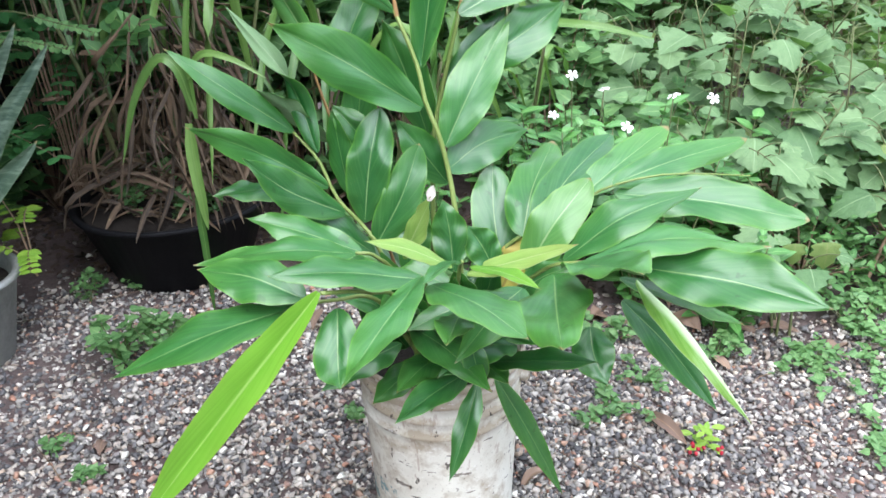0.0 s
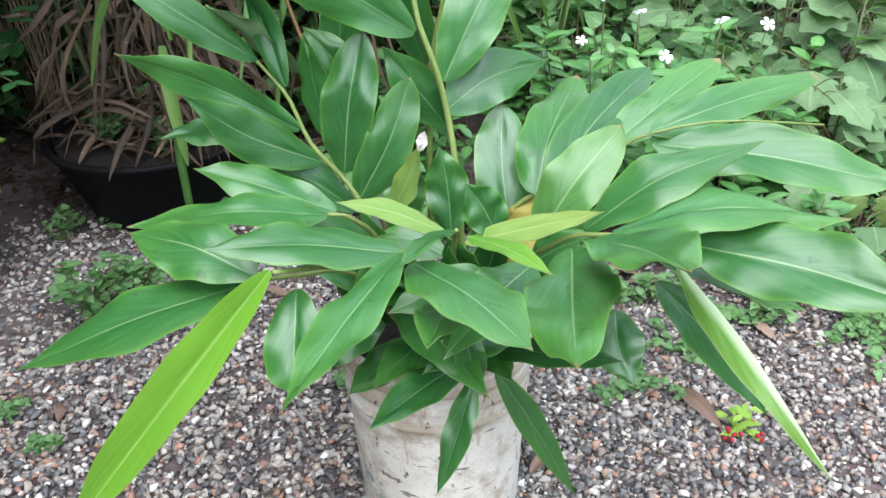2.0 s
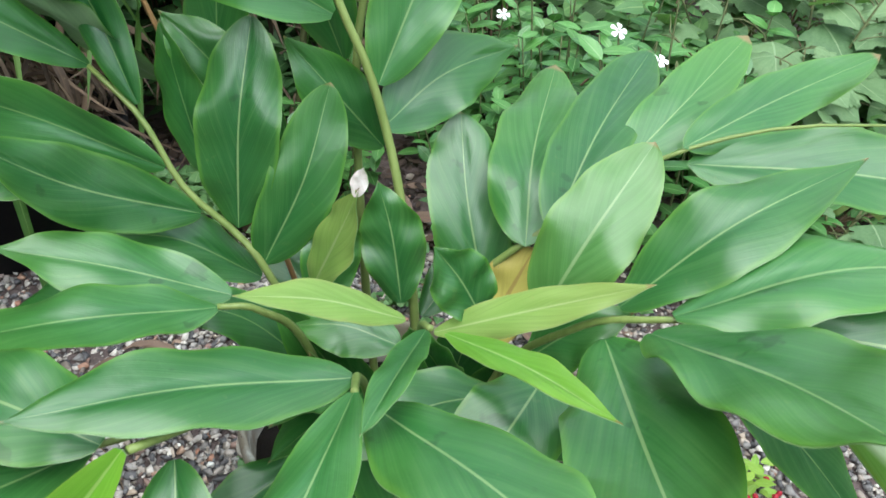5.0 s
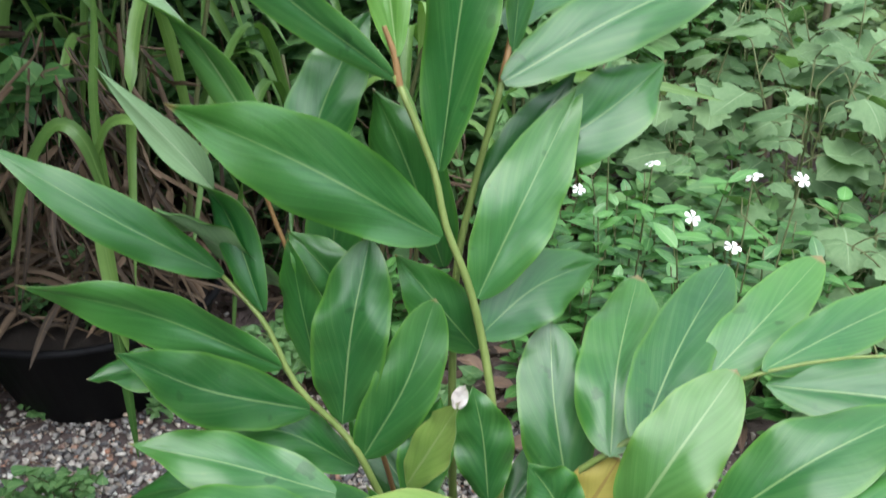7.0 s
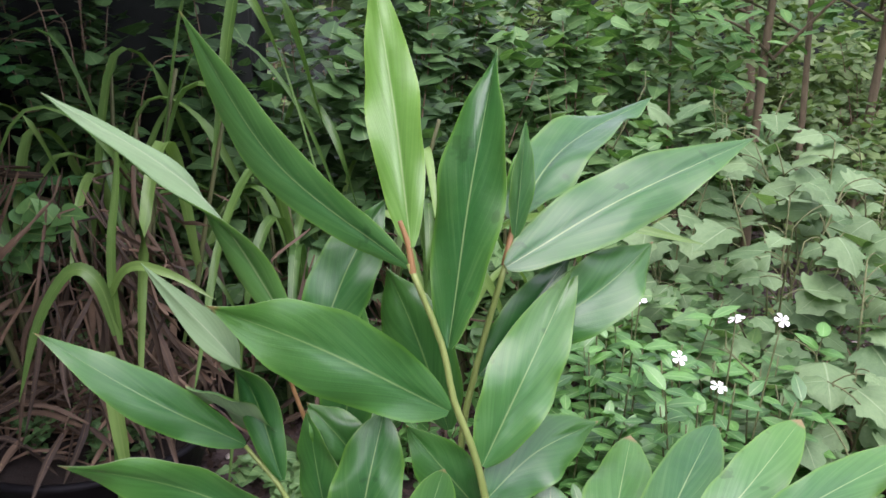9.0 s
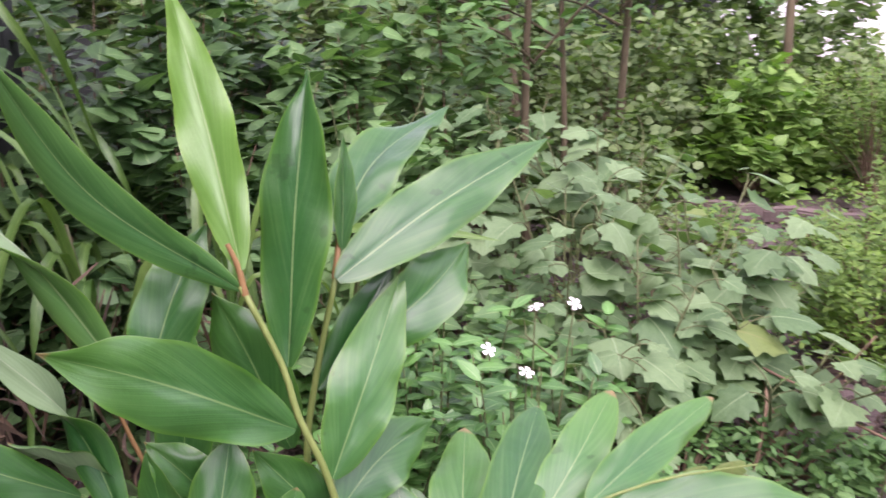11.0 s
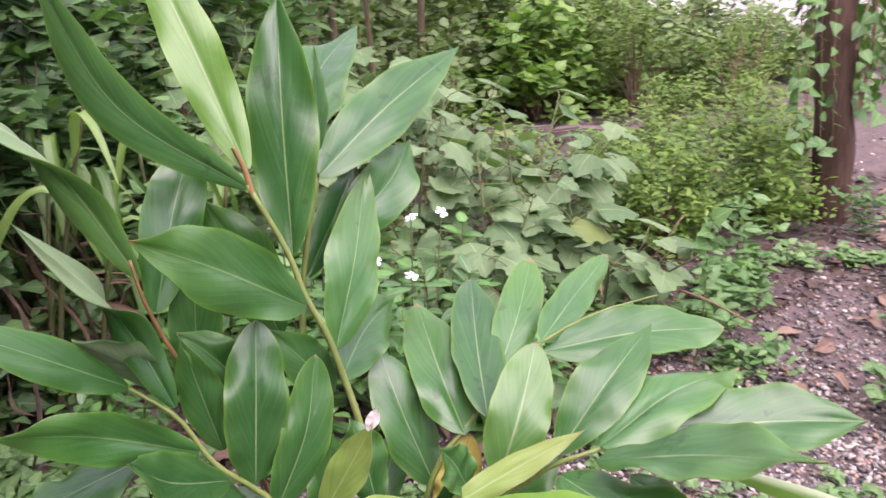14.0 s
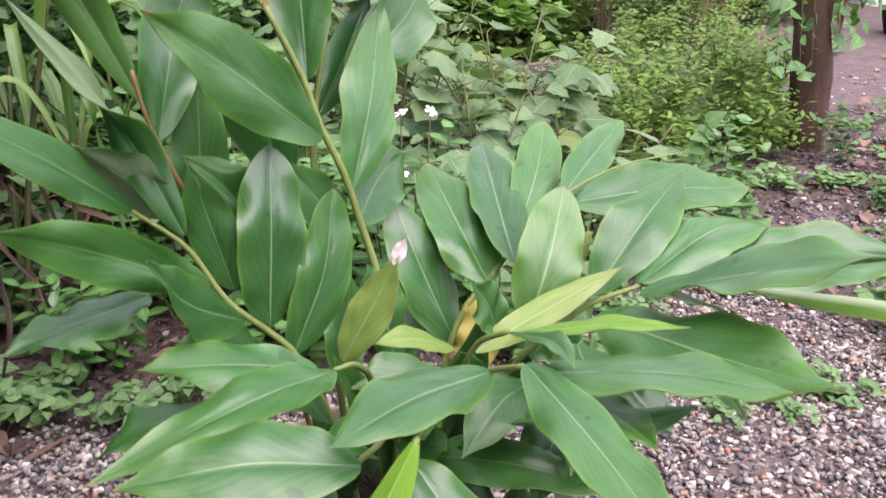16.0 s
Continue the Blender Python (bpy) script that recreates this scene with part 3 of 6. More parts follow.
def build_bucket():
    b = thing("bucket", POT, "stained off-white plastic bucket used as a plant pot", "bucket")
    prof = [(0.0, 0.004), (0.126, 0.0), (0.132, 0.004), (0.1345, 0.012), (0.1440, 0.245), (0.1448, 0.262), (0.149, 0.265), (0.149, 0.271), (0.146, 0.274), (0.1467, 0.296),
            (0.1505, 0.299), (0.1505, 0.305), (0.1477, 0.308), (0.1483, 0.33), (0.1525, 0.333), (0.1525, 0.34), (0.1495, 0.343), (0.150, 0.362), (0.1555, 0.364), (0.157, 0.37),
            (0.1555, 0.377), (0.151, 0.38), (0.1475, 0.377), (0.1465, 0.365), (0.140, 0.22), (0.132, 0.02), (0.0, 0.015)]
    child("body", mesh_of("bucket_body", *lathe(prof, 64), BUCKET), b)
    v, f = lathe([(0.001, 0.332), (0.05, 0.335), (0.1, 0.327), (0.1445, 0.32)], 40)
    rng = random.Random(3)
    v = [(x, y, z + rng.uniform(-0.006, 0.008)) for x, y, z in v]
    child("soil", mesh_of("bucket_soil", v, f, POTTING_SOIL), b, "dark potting soil")
    for s in (-1, 1):
        bm = bmesh.new()
        bmesh.ops.create_cone(bm, cap_ends=True, segments=20, radius1=0.016, radius2=0.014, depth=0.02, matrix=Matrix.Translation((s * 0.156, 0, 0.318)) @ Matrix.Rotation(math.pi / 2, 4, "Y"))
        bmesh.ops.bevel(bm, geom=[e for e in bm.edges if e.calc_face_angle(0) > 1], offset=0.003, segments=2, affect="EDGES")
        part("handle_lug", bm, BUCKET, b)
    return b


build_bucket()
ginger = thing("ginger_plant", POT, "lush green leafy ginger plant growing in a white bucket", "plant")
leaf_count = 0
shape = ginger_width


def stalk(pts, r0=0.008, r1=0.004, material=STEM, label=""):
    child("stem", mesh_of("ginger_stem", *tube([Vector(p) - POT for p in pts], r0, r1, 22, 9), material), ginger, label)


def leaf(base, mid, tip, width, face, material=GINGER, fold=None, twist=(0, 0), ripple=None, curl=None, label=""):
    """One ginger leaf from where it leaves the stem over the middle of its rib to its tip, its upper side towards face."""
    global leaf_count
    leaf_count += 1
    rng = random.Random(leaf_count * 7)
    fold = rng.uniform(0.06, 0.3) if fold is None else fold
    curl = fold * rng.uniform(0.5, 1.3) if curl is None else curl
    ripple = rng.uniform(0.035, 0.08) if ripple is None else ripple
    line = [Vector(p) - POT for p in (base, mid, tip)]
    v, f, uv = blade(line, width, face, fold, twist, ripple, curl=curl, nl=34, half=6, seed=leaf_count, thick=0.0014, profile=shape)
    child("leaf", mesh_of("ginger_leaf", v, f, material, uv, under=GINGER_BACK), ginger, label)


# tall stem and its leaves
stalk([(0.19, 1.45, 0.3), (0.197, 1.445, 0.5), (0.187, 1.468, 0.62), (0.173, 1.485, 0.7), (0.158, 1.488, 0.76), (0.137, 1.493, 0.815), (0.123, 1.504, 0.875), (0.088, 1.515, 0.96)], 0.0053, 0.0034)
stalk([(0.092, 1.514, 0.95), (0.087, 1.517, 0.98), (0.078, 1.52, 1.005)], 0.004, 0.0025, STEM_RED, "reddish stem tip")
leaf((0.133, 1.481, 0.807), (0.022, 1.406, 0.904), (-0.068, 1.339, 0.974), 0.087, (0.59, -0.8, 0.03), GINGER_SHADED)
leaf((0.169, 1.489, 0.738), (0.216, 1.522, 0.838), (0.272, 1.602, 0.939), 0.085, (0.29, -0.89, 0.35))
leaf((0.172, 1.485, 0.697), (0.23, 1.541, 0.728), (0.308, 1.616, 0.731), 0.081, (0.49, -0.66, 0.58), GINGER_SHADED)
leaf((0.13, 1.505, 0.869), (0.149, 1.554, 1.029), (0.175, 1.61, 1.177), 0.089, (-0.5, -0.79, 0.35))
leaf((0.09, 1.514, 0.978), (0.062, 1.6, 1.119), (0.023, 1.7, 1.277), 0.066, (-0.31, -0.84, 0.45), GINGER_BRIGHT, fold=0.12, curl=0.08)
leaf((0.087, 1.515, 0.956), (-0.041, 1.491, 1.069), (-0.103, 1.424, 1.219), 0.054, (0.14, -0.96, -0.23), fold=0.3)
leaf((0.168, 1.515, 0.662), (0.13, 1.493, 0.725), (0.086, 1.485, 0.787), 0.066, (-0.05, -0.8, 0.6), GINGER_SHADED)
# second tall stem, behind
stalk([(0.15, 1.49, 0.24), (0.14, 1.515, 0.5), (0.142, 1.54, 0.72), (0.158, 1.56, 0.82), (0.19, 1.562, 0.95)], 0.0054, 0.0034)
stalk([(0.188, 1.562, 0.945), (0.196, 1.58, 0.985), (0.2, 1.592, 1.03)], 0.004, 0.0025, STEM_RED, "reddish stem tip")
leaf((0.19, 1.555, 0.946), (0.319, 1.631, 1.006), (0.498, 1.744, 1.063), 0.088, (0.16, -0.7, 0.7))
leaf((0.195, 1.597, 0.989), (0.262, 1.732, 1.051), (0.392, 1.902, 1.093), 0.095, (-0.08, -0.27, 0.96))
leaf((0.205, 1.565, 0.85), (0.3, 1.594, 0.91), (0.365, 1.657, 0.95), 0.085, (-0.15, -0.95, 0.2), GINGER_SHADED)
leaf((0.162, 1.562, 0.812), (0.215, 1.583, 0.881), (0.266, 1.615, 0.947), 0.055, (0.22, -0.87, 0.44), GINGER_SHADED)
leaf((0.125, 1.589, 0.726), (0.087, 1.591, 0.843), (0.05, 1.601, 0.929), 0.091, (-0.23, -0.97, -0.03), GINGER_SHADED)
leaf((0.199, 1.577, 0.972), (0.204, 1.581, 1.037), (0.208, 1.585, 1.102), 0.033, (0.53, -0.84, 0.11), fold=0.6)
# leaning stem with leaves on both sides
stalk([(0.135, 1.43, 0.24), (0.1, 1.418, 0.45), (0.058, 1.418, 0.578), (0.03, 1.427, 0.617), (-0.01, 1.428, 0.665), (-0.04, 1.44, 0.728), (-0.083, 1.457, 0.77)], 0.0047, 0.0025)
leaf((-0.083, 1.458, 0.771), (-0.157, 1.399, 0.852), (-0.249, 1.374, 0.929), 0.051, (0.66, -0.66, 0.35), GINGER_SHADED)
leaf((-0.04, 1.44, 0.741), (-0.081, 1.456, 0.855), (-0.16, 1.419, 0.986), 0.05, (-0.1, -0.75, 0.65), GINGER_SHADED, fold=0.55, twist=(0, -165, 0.25, 0.8))
leaf((-0.032, 1.5, 0.738), (-0.086, 1.457, 0.807), (-0.129, 1.426, 0.855), 0.072, (0.26, 0.71, 0.66), fold=0.3)
leaf((-0.024, 1.43, 0.683), (-0.127, 1.39, 0.758), (-0.212, 1.322, 0.821), 0.058, (0.46, -0.88, -0.07), GINGER_SHADED)
leaf((0.003, 1.423, 0.639), (-0.065, 1.342, 0.711), (-0.106, 1.271, 0.79), 0.067, (0.89, -0.4, 0.24))
shape = oblong_width
leaf((0.034, 1.429, 0.619), (0.048, 1.433, 0.724), (0.066, 1.461, 0.814), 0.076, (-0.04, -0.99, 0.17))
leaf((0.055, 1.42, 0.583), (0.102, 1.427, 0.672), (0.13, 1.453, 0.755), 0.066, (0.1, -0.98, 0.15), curl=0.2)
shape = ginger_width
leaf((0.075, 1.495, 0.67), (0.02, 1.478, 0.765), (-0.021, 1.481, 0.812), 0.062, (-0.1, -0.85, 0.5), GINGER_SHADED)
leaf((0.006, 1.452, 0.663), (-0.008, 1.462, 0.739), (-0.019, 1.474, 0.806), 0.055, (-0.38, -0.92, 0.07), GINGER_SHADED)
leaf((0.103, 1.399, 0.57), (0.133, 1.377, 0.637), (0.161, 1.357, 0.701), 0.051, (-0.76, -0.63, 0.14), GINGER_PALE, ripple=0.06)
leaf((0.155, 1.361, 0.69), (0.161, 1.357, 0.706), (0.166, 1.352, 0.722), 0.016, (-0.05, -0.8, 0.6), DRIED_TIP, label="dried white leaf tip")
# slender stem at the back
stalk([(0.125, 1.48, 0.24), (0.053, 1.485, 0.59), (-0.017, 1.495, 0.757), (-0.045, 1.5, 0.84), (-0.055, 1.5, 0.9)], 0.0034, 0.002, STEM_RED, "thin orange-brown stem")
leaf((-0.044, 1.54, 0.863), (-0.125, 1.496, 1.032), (-0.255, 1.453, 1.141), 0.056, (-0.1, -0.7, 0.7), GINGER_FRESH, fold=0.8, twist=(0, -150, 0.15, 0.65))
leaf((-0.032, 1.537, 0.819), (0.011, 1.567, 0.934), (0.053, 1.597, 1.011), 0.075, (-0.01, -0.95, 0.3), GINGER_SHADED)
leaf((-0.002, 1.545, 0.672), (0.012, 1.548, 0.793), (0.028, 1.565, 0.912), 0.066, (-0.05, -0.8, 0.6), GINGER_SHADED)
leaf((-0.078, 1.483, 0.665), (-0.157, 1.44, 0.673), (-0.225, 1.418, 0.668), 0.075, (0.08, -0.13, 0.99), GINGER_SHADED)
# fan on the far side
stalk([(0.2, 1.42, 0.24), (0.225, 1.41, 0.46), (0.265, 1.412, 0.572), (0.304, 1.413, 0.611), (0.35, 1.428, 0.635), (0.4, 1.446, 0.66), (0.447, 1.444, 0.69), (0.54, 1.445, 0.712), (0.667, 1.461, 0.705)], 0.0047, 0.0012)
shape = oblong_width
leaf((0.27, 1.433, 0.53), (0.252, 1.482, 0.62), (0.246, 1.535, 0.691), 0.08, (0.1, -0.84, 0.53))
leaf((0.304, 1.404, 0.613), (0.318, 1.504, 0.663), (0.352, 1.64, 0.7), 0.084, (-0.06, -0.33, 0.94))
leaf((0.324, 1.378, 0.645), (0.382, 1.508, 0.684), (0.46, 1.664, 0.707), 0.076, (0.11, -0.24, 0.97))
leaf((0.399, 1.469, 0.66), (0.47, 1.535, 0.7), (0.556, 1.637, 0.732), 0.065, (0.03, -0.42, 0.91))
leaf((0.447, 1.442, 0.694), (0.554, 1.514, 0.711), (0.691, 1.612, 0.718), 0.055, (0.31, -0.56, 0.77))
leaf((0.453, 1.444, 0.677), (0.607, 1.432, 0.671), (0.755, 1.409, 0.651), 0.088, (0.01, -0.52, 0.86))
leaf((0.312, 1.332, 0.586), (0.354, 1.348, 0.662), (0.409, 1.397, 0.721), 0.078, (-0.28, -0.77, 0.57), GINGER_FRESH)
leaf((0.266, 1.392, 0.508), (0.287, 1.398, 0.558), (0.314, 1.41, 0.608), 0.06, (-0.31, -0.72, 0.62), GINGER_DRY, ripple=0.1, label="withered yellow-brown leaf")
shape = ginger_width
# stem that leans out over the gravel
stalk([(0.22, 1.38, 0.24), (0.27, 1.34, 0.5), (0.335, 1.285, 0.61), (0.39, 1.25, 0.645), (0.48, 1.237, 0.65)], 0.0044, 0.0022)
leaf((0.369, 1.287, 0.63), (0.455, 1.305, 0.696), (0.575, 1.365, 0.721), 0.083, (-0.28, -0.31, 0.91))
leaf((0.4, 1.246, 0.652), (0.52, 1.257, 0.686), (0.669, 1.294, 0.658), 0.105, (-0.03, 0.04, 1), fold=0.38)
leaf((0.484, 1.237, 0.646), (0.594, 1.179, 0.659), (0.709, 1.124, 0.652), 0.102, (-0.26, -0.48, 0.84), fold=0.38)
leaf((0.378, 1.22, 0.656), (0.422, 1.104, 0.715), (0.448, 0.983, 0.766), 0.100, (-0.25, 0.34, 0.91), fold=0.38)
leaf((0.465, 1.166, 0.664), (0.501, 0.974, 0.702), (0.565, 0.9, 0.632), 0.027, (0.36, -0.3, 0.88), GINGER_RIB, fold=-1.1, curl=0.2)
leaf((0.458, 1.259, 0.579), (0.533, 1.255, 0.502), (0.615, 1.25, 0.393), 0.055, (0.32, -0.89, 0.31), GINGER_SHADED)
leaf((0.45, 1.242, 0.625), (0.55, 1.28, 0.572), (0.66, 1.335, 0.5), 0.05, (0.59, 0.04, 0.8), GINGER_SHADED)
leaf((0.355, 1.261, 0.618), (0.357, 1.107, 0.644), (0.362, 0.964, 0.675), 0.108, (-0.28, -0.05, 0.95), fold=0.25)
# crown of the short front stem
stalk([(0.19, 1.38, 0.24), (0.2, 1.33, 0.5), (0.21, 1.29, 0.605), (0.22, 1.24, 0.646)], 0.0043, 0.0028)
stalk([(0.17, 1.38, 0.25), (0.165, 1.29, 0.52), (0.168, 1.21, 0.625), (0.174, 1.148, 0.666)], 0.0043, 0.0028)
leaf((0.197, 1.31, 0.601), (0.136, 1.278, 0.645), (0.075, 1.245, 0.673), 0.036, (0.58, -0.24, 0.77), GINGER_PALE)
leaf((0.221, 1.304, 0.592), (0.304, 1.286, 0.629), (0.389, 1.262, 0.669), 0.038, (-0.46, -0.5, 0.73), GINGER_PALE)
leaf((0.232, 1.249, 0.634), (0.285, 1.178, 0.662), (0.337, 1.109, 0.676), 0.033, (-0.17, 0.16, 0.97), GINGER_LIME)
leaf((0.217, 1.235, 0.648), (0.202, 1.146, 0.684), (0.184, 1.087, 0.689), 0.028, (0.03, 0.26, 0.97), fold=0.4)
leaf((0.174, 1.144, 0.67), (0.146, 1.011, 0.673), (0.12, 0.886, 0.664), 0.059, (-0.09, -0, 1))
leaf((0.167, 1.191, 0.641), (0.065, 1.148, 0.671), (-0.029, 1.103, 0.685), 0.072, (0.29, -0.17, 0.94))
leaf((0.187, 1.144, 0.658), (0.26, 1.059, 0.678), (0.324, 0.983, 0.676), 0.095, (0.03, 0.14, 0.99))
leaf((0.26, 1.318, 0.6), (0.243, 1.312, 0.64), (0.222, 1.31, 0.673), 0.058, (0.39, -0.9, 0.19))
# leaves that reach out over the front edge
stalk([(0.145, 1.385, 0.25), (0.12, 1.28, 0.54), (0.09, 1.185, 0.62), (0.042, 1.105, 0.66)], 0.0045, 0.003)
stalk([(0.13, 1.34, 0.42), (0.09, 1.24, 0.575), (0.04, 1.185, 0.605), (-0.012, 1.158, 0.608)], 0.004, 0.0025)
stalk([(0.14, 1.39, 0.3), (0.11, 1.33, 0.55), (0.08, 1.295, 0.622), (0.049, 1.287, 0.632)], 0.0045, 0.0025)
stalk([(0.18, 1.385, 0.25), (0.2, 1.3, 0.42), (0.227, 1.215, 0.475)], 0.0045, 0.003)
leaf((0.049, 1.286, 0.632), (-0.047, 1.235, 0.659), (-0.188, 1.224, 0.634), 0.068, (0.05, -0.17, 0.98))
leaf((0.048, 1.33, 0.613), (-0.04, 1.313, 0.654), (-0.126, 1.299, 0.682), 0.066, (0.4, -0.35, 0.85))
leaf((0.008, 1.136, 0.633), (-0.077, 1.165, 0.65), (-0.171, 1.198, 0.641), 0.087, (-0.07, -0.32, 0.94))
leaf((-0.053, 1.365, 0.59), (-0.118, 1.346, 0.595), (-0.172, 1.343, 0.578), 0.069, (-0.11, 0.06, 0.99), GINGER_SHADED)
leaf((-0.012, 1.158, 0.608), (-0.125, 1.093, 0.594), (-0.253, 1.044, 0.546), 0.096, (-0.15, -0.21, 0.97))
leaf((0.04, 1.102, 0.663), (-0.1, 1.066, 0.487), (-0.265, 1.015, 0.275), 0.066, (0.1, -0.8, 0.6), GINGER_YOUNG, fold=0.55, curl=0.1)
leaf((0.054, 1.136, 0.619), (0.068, 1.065, 0.58), (0.08, 1.02, 0.565), 0.07, (0, -0.65, 0.75))
leaf((0.226, 1.227, 0.461), (0.181, 1.156, 0.468), (0.136, 1.087, 0.464), 0.058, (0.07, -0.02, 1), GINGER_SHADED)
leaf((0.246, 1.183, 0.473), (0.23, 1.15, 0.41), (0.207, 1.119, 0.335), 0.039, (-0.25, -0.85, 0.46))
leaf((0.271, 1.208, 0.468), (0.323, 1.256, 0.33), (0.385, 1.315, 0.149), 0.041, (0.61, -0.79, -0.05))
leaf((0.24, 1.159, 0.557), (0.246, 1.157, 0.523), (0.259, 1.163, 0.477), 0.039, (0.13, -0.99, -0.02))
leaf((0.249, 1.272, 0.452), (0.335, 1.213, 0.497), (0.421, 1.158, 0.535), 0.058, (-0.4, 0.05, 0.91), GINGER_SHADED)
leaf((0.414, 1.288, 0.514), (0.42, 1.247, 0.489), (0.44, 1.213, 0.456), 0.070, (-0.12, -0.63, 0.76), GINGER_SHADED)
leaf((0.228, 1.135, 0.622), (0.225, 1.08, 0.633), (0.221, 1.025, 0.637), 0.054, (0, 0.05, 1))
# low inner leaves, darkened by the green with shade in it
leaf((0.173, 1.315, 0.432), (0.15, 1.246, 0.451), (0.123, 1.175, 0.452), 0.059, (0, -0.35, 0.94), GINGER_SHADED)
leaf((0.143, 1.325, 0.412), (0.108, 1.273, 0.408), (0.073, 1.225, 0.392), 0.059, (0, -0.35, 0.94), GINGER_SHADED)
leaf((0.223, 1.315, 0.432), (0.256, 1.251, 0.459), (0.293, 1.185, 0.472), 0.059, (0, -0.35, 0.94), GINGER_SHADED)
leaf((0.134, 1.295, 0.497), (0.201, 1.199, 0.518), (0.273, 1.105, 0.512), 0.069, (0, -0.35, 0.94), GINGER_SHADED)
leaf((0.113, 1.285, 0.472), (0.058, 1.233, 0.464), (0.003, 1.185, 0.442), 0.059, (0, -0.35, 0.94), GINGER_SHADED)
leaf((0.163, 1.325, 0.512), (0.13, 1.266, 0.535), (0.093, 1.205, 0.542), 0.059, (0, -0.35, 0.94), GINGER_SHADED)
leaf((0.243, 1.315, 0.502), (0.291, 1.274, 0.514), (0.343, 1.235, 0.512), 0.059, (0, -0.35, 0.94), GINGER_SHADED)
leaf((0.203, 1.485, 0.472), (0.252, 1.541, 0.511), (0.303, 1.605, 0.532), 0.059, (0, -0.35, 0.94), GINGER_SHADED)
leaf((0.103, 1.485, 0.472), (0.054, 1.531, 0.51), (0.003, 1.585, 0.532), 0.059, (0, -0.35, 0.94), GINGER_SHADED)
leaf((0.193, 1.335, 0.452), (0.183, 1.257, 0.444), (0.173, 1.185, 0.412), 0.054, (0, -0.35, 0.94), GINGER_SHADED)
# leaves in the heart of the clump
leaf((0.185, 1.43, 0.53), (0.178, 1.445, 0.6), (0.166, 1.455, 0.655), 0.066, (0, -0.85, 0.5))
leaf((0.108, 1.412, 0.53), (0.122, 1.425, 0.6), (0.136, 1.432, 0.655), 0.058, (0.1, -0.85, 0.5))
leaf((0.19, 1.33, 0.556), (0.14, 1.34, 0.572), (0.09, 1.35, 0.564), 0.058, (0.05, -0.5, 0.85))
leaf((0.046, 1.44, 0.556), (-0.02, 1.41, 0.62), (-0.09, 1.37, 0.65), 0.06, (0.3, -0.6, 0.7), GINGER_SHADED)
leaf((0.3, 1.312, 0.556), (0.337, 1.306, 0.59), (0.385, 1.3, 0.615), 0.066, (-0.2, -0.5, 0.85))
leaf((0.309, 1.238, 0.606), (0.275, 1.18, 0.6), (0.218, 1.13, 0.54), 0.082, (0, -0.3, 0.95))
leaf((0.275, 1.275, 0.55), (0.21, 1.235, 0.57), (0.14, 1.2, 0.548), 0.068, (-0.2, -0.4, 0.9))
leaf((0.3, 1.25, 0.5), (0.25, 1.2, 0.525), (0.19, 1.15, 0.5), 0.07, (-0.2, -0.4, 0.9), GINGER_SHADED)
leaf((0.24, 1.33, 0.5), (0.215, 1.315, 0.56), (0.2, 1.3, 0.6), 0.05, (-0.4, -0.7, 0.6), GINGER_SHADED)
# deep leaves that close the heart of the clump; shade is in their green
leaf((0.153, 1.385, 0.392), (0.138, 1.325, 0.485), (0.118, 1.285, 0.587), 0.069, (-0.05, -0.8, 0.6), GINGER_SHADED)
leaf((0.203, 1.385, 0.392), (0.202, 1.325, 0.49), (0.203, 1.285, 0.597), 0.069, (-0.05, -0.8, 0.6), GINGER_SHADED)
leaf((0.103, 1.395, 0.392), (0.073, 1.346, 0.477), (0.033, 1.315, 0.567), 0.061, (-0.05, -0.8, 0.6), GINGER_SHADED)
leaf((0.253, 1.395, 0.392), (0.276, 1.346, 0.48), (0.308, 1.315, 0.572), 0.061, (-0.05, -0.8, 0.6), GINGER_SHADED)
leaf((0.163, 1.405, 0.392), (0.122, 1.364, 0.501), (0.073, 1.345, 0.612), 0.059, (-0.05, -0.8, 0.6), GINGER_SHADED)
leaf((0.223, 1.415, 0.392), (0.242, 1.374, 0.5), (0.268, 1.355, 0.612), 0.059, (-0.05, -0.8, 0.6), GINGER_SHADED)
leaf((0.1, 1.34, 0.46), (0.075, 1.295, 0.535), (0.02, 1.255, 0.575), 0.062, (-0.1, -0.5, 0.85), GINGER_SHADED)
leaf((0.14, 1.33, 0.48), (0.125, 1.27, 0.56), (0.1, 1.2, 0.585), 0.058, (0, -0.45, 0.9), GINGER_SHADED)
leaf((0.19, 1.32, 0.46), (0.2, 1.25, 0.54), (0.225, 1.18, 0.575), 0.06, (0, -0.45, 0.9), GINGER_SHADED)
leaf((0.26, 1.34, 0.46), (0.3, 1.28, 0.53), (0.35, 1.21, 0.55), 0.064, (0.1, -0.4, 0.9), GINGER_SHADED)
leaf((0.09, 1.4, 0.48), (0.04, 1.37, 0.56), (-0.03, 1.35, 0.59), 0.06, (-0.2, -0.4, 0.9), GINGER_SHADED)


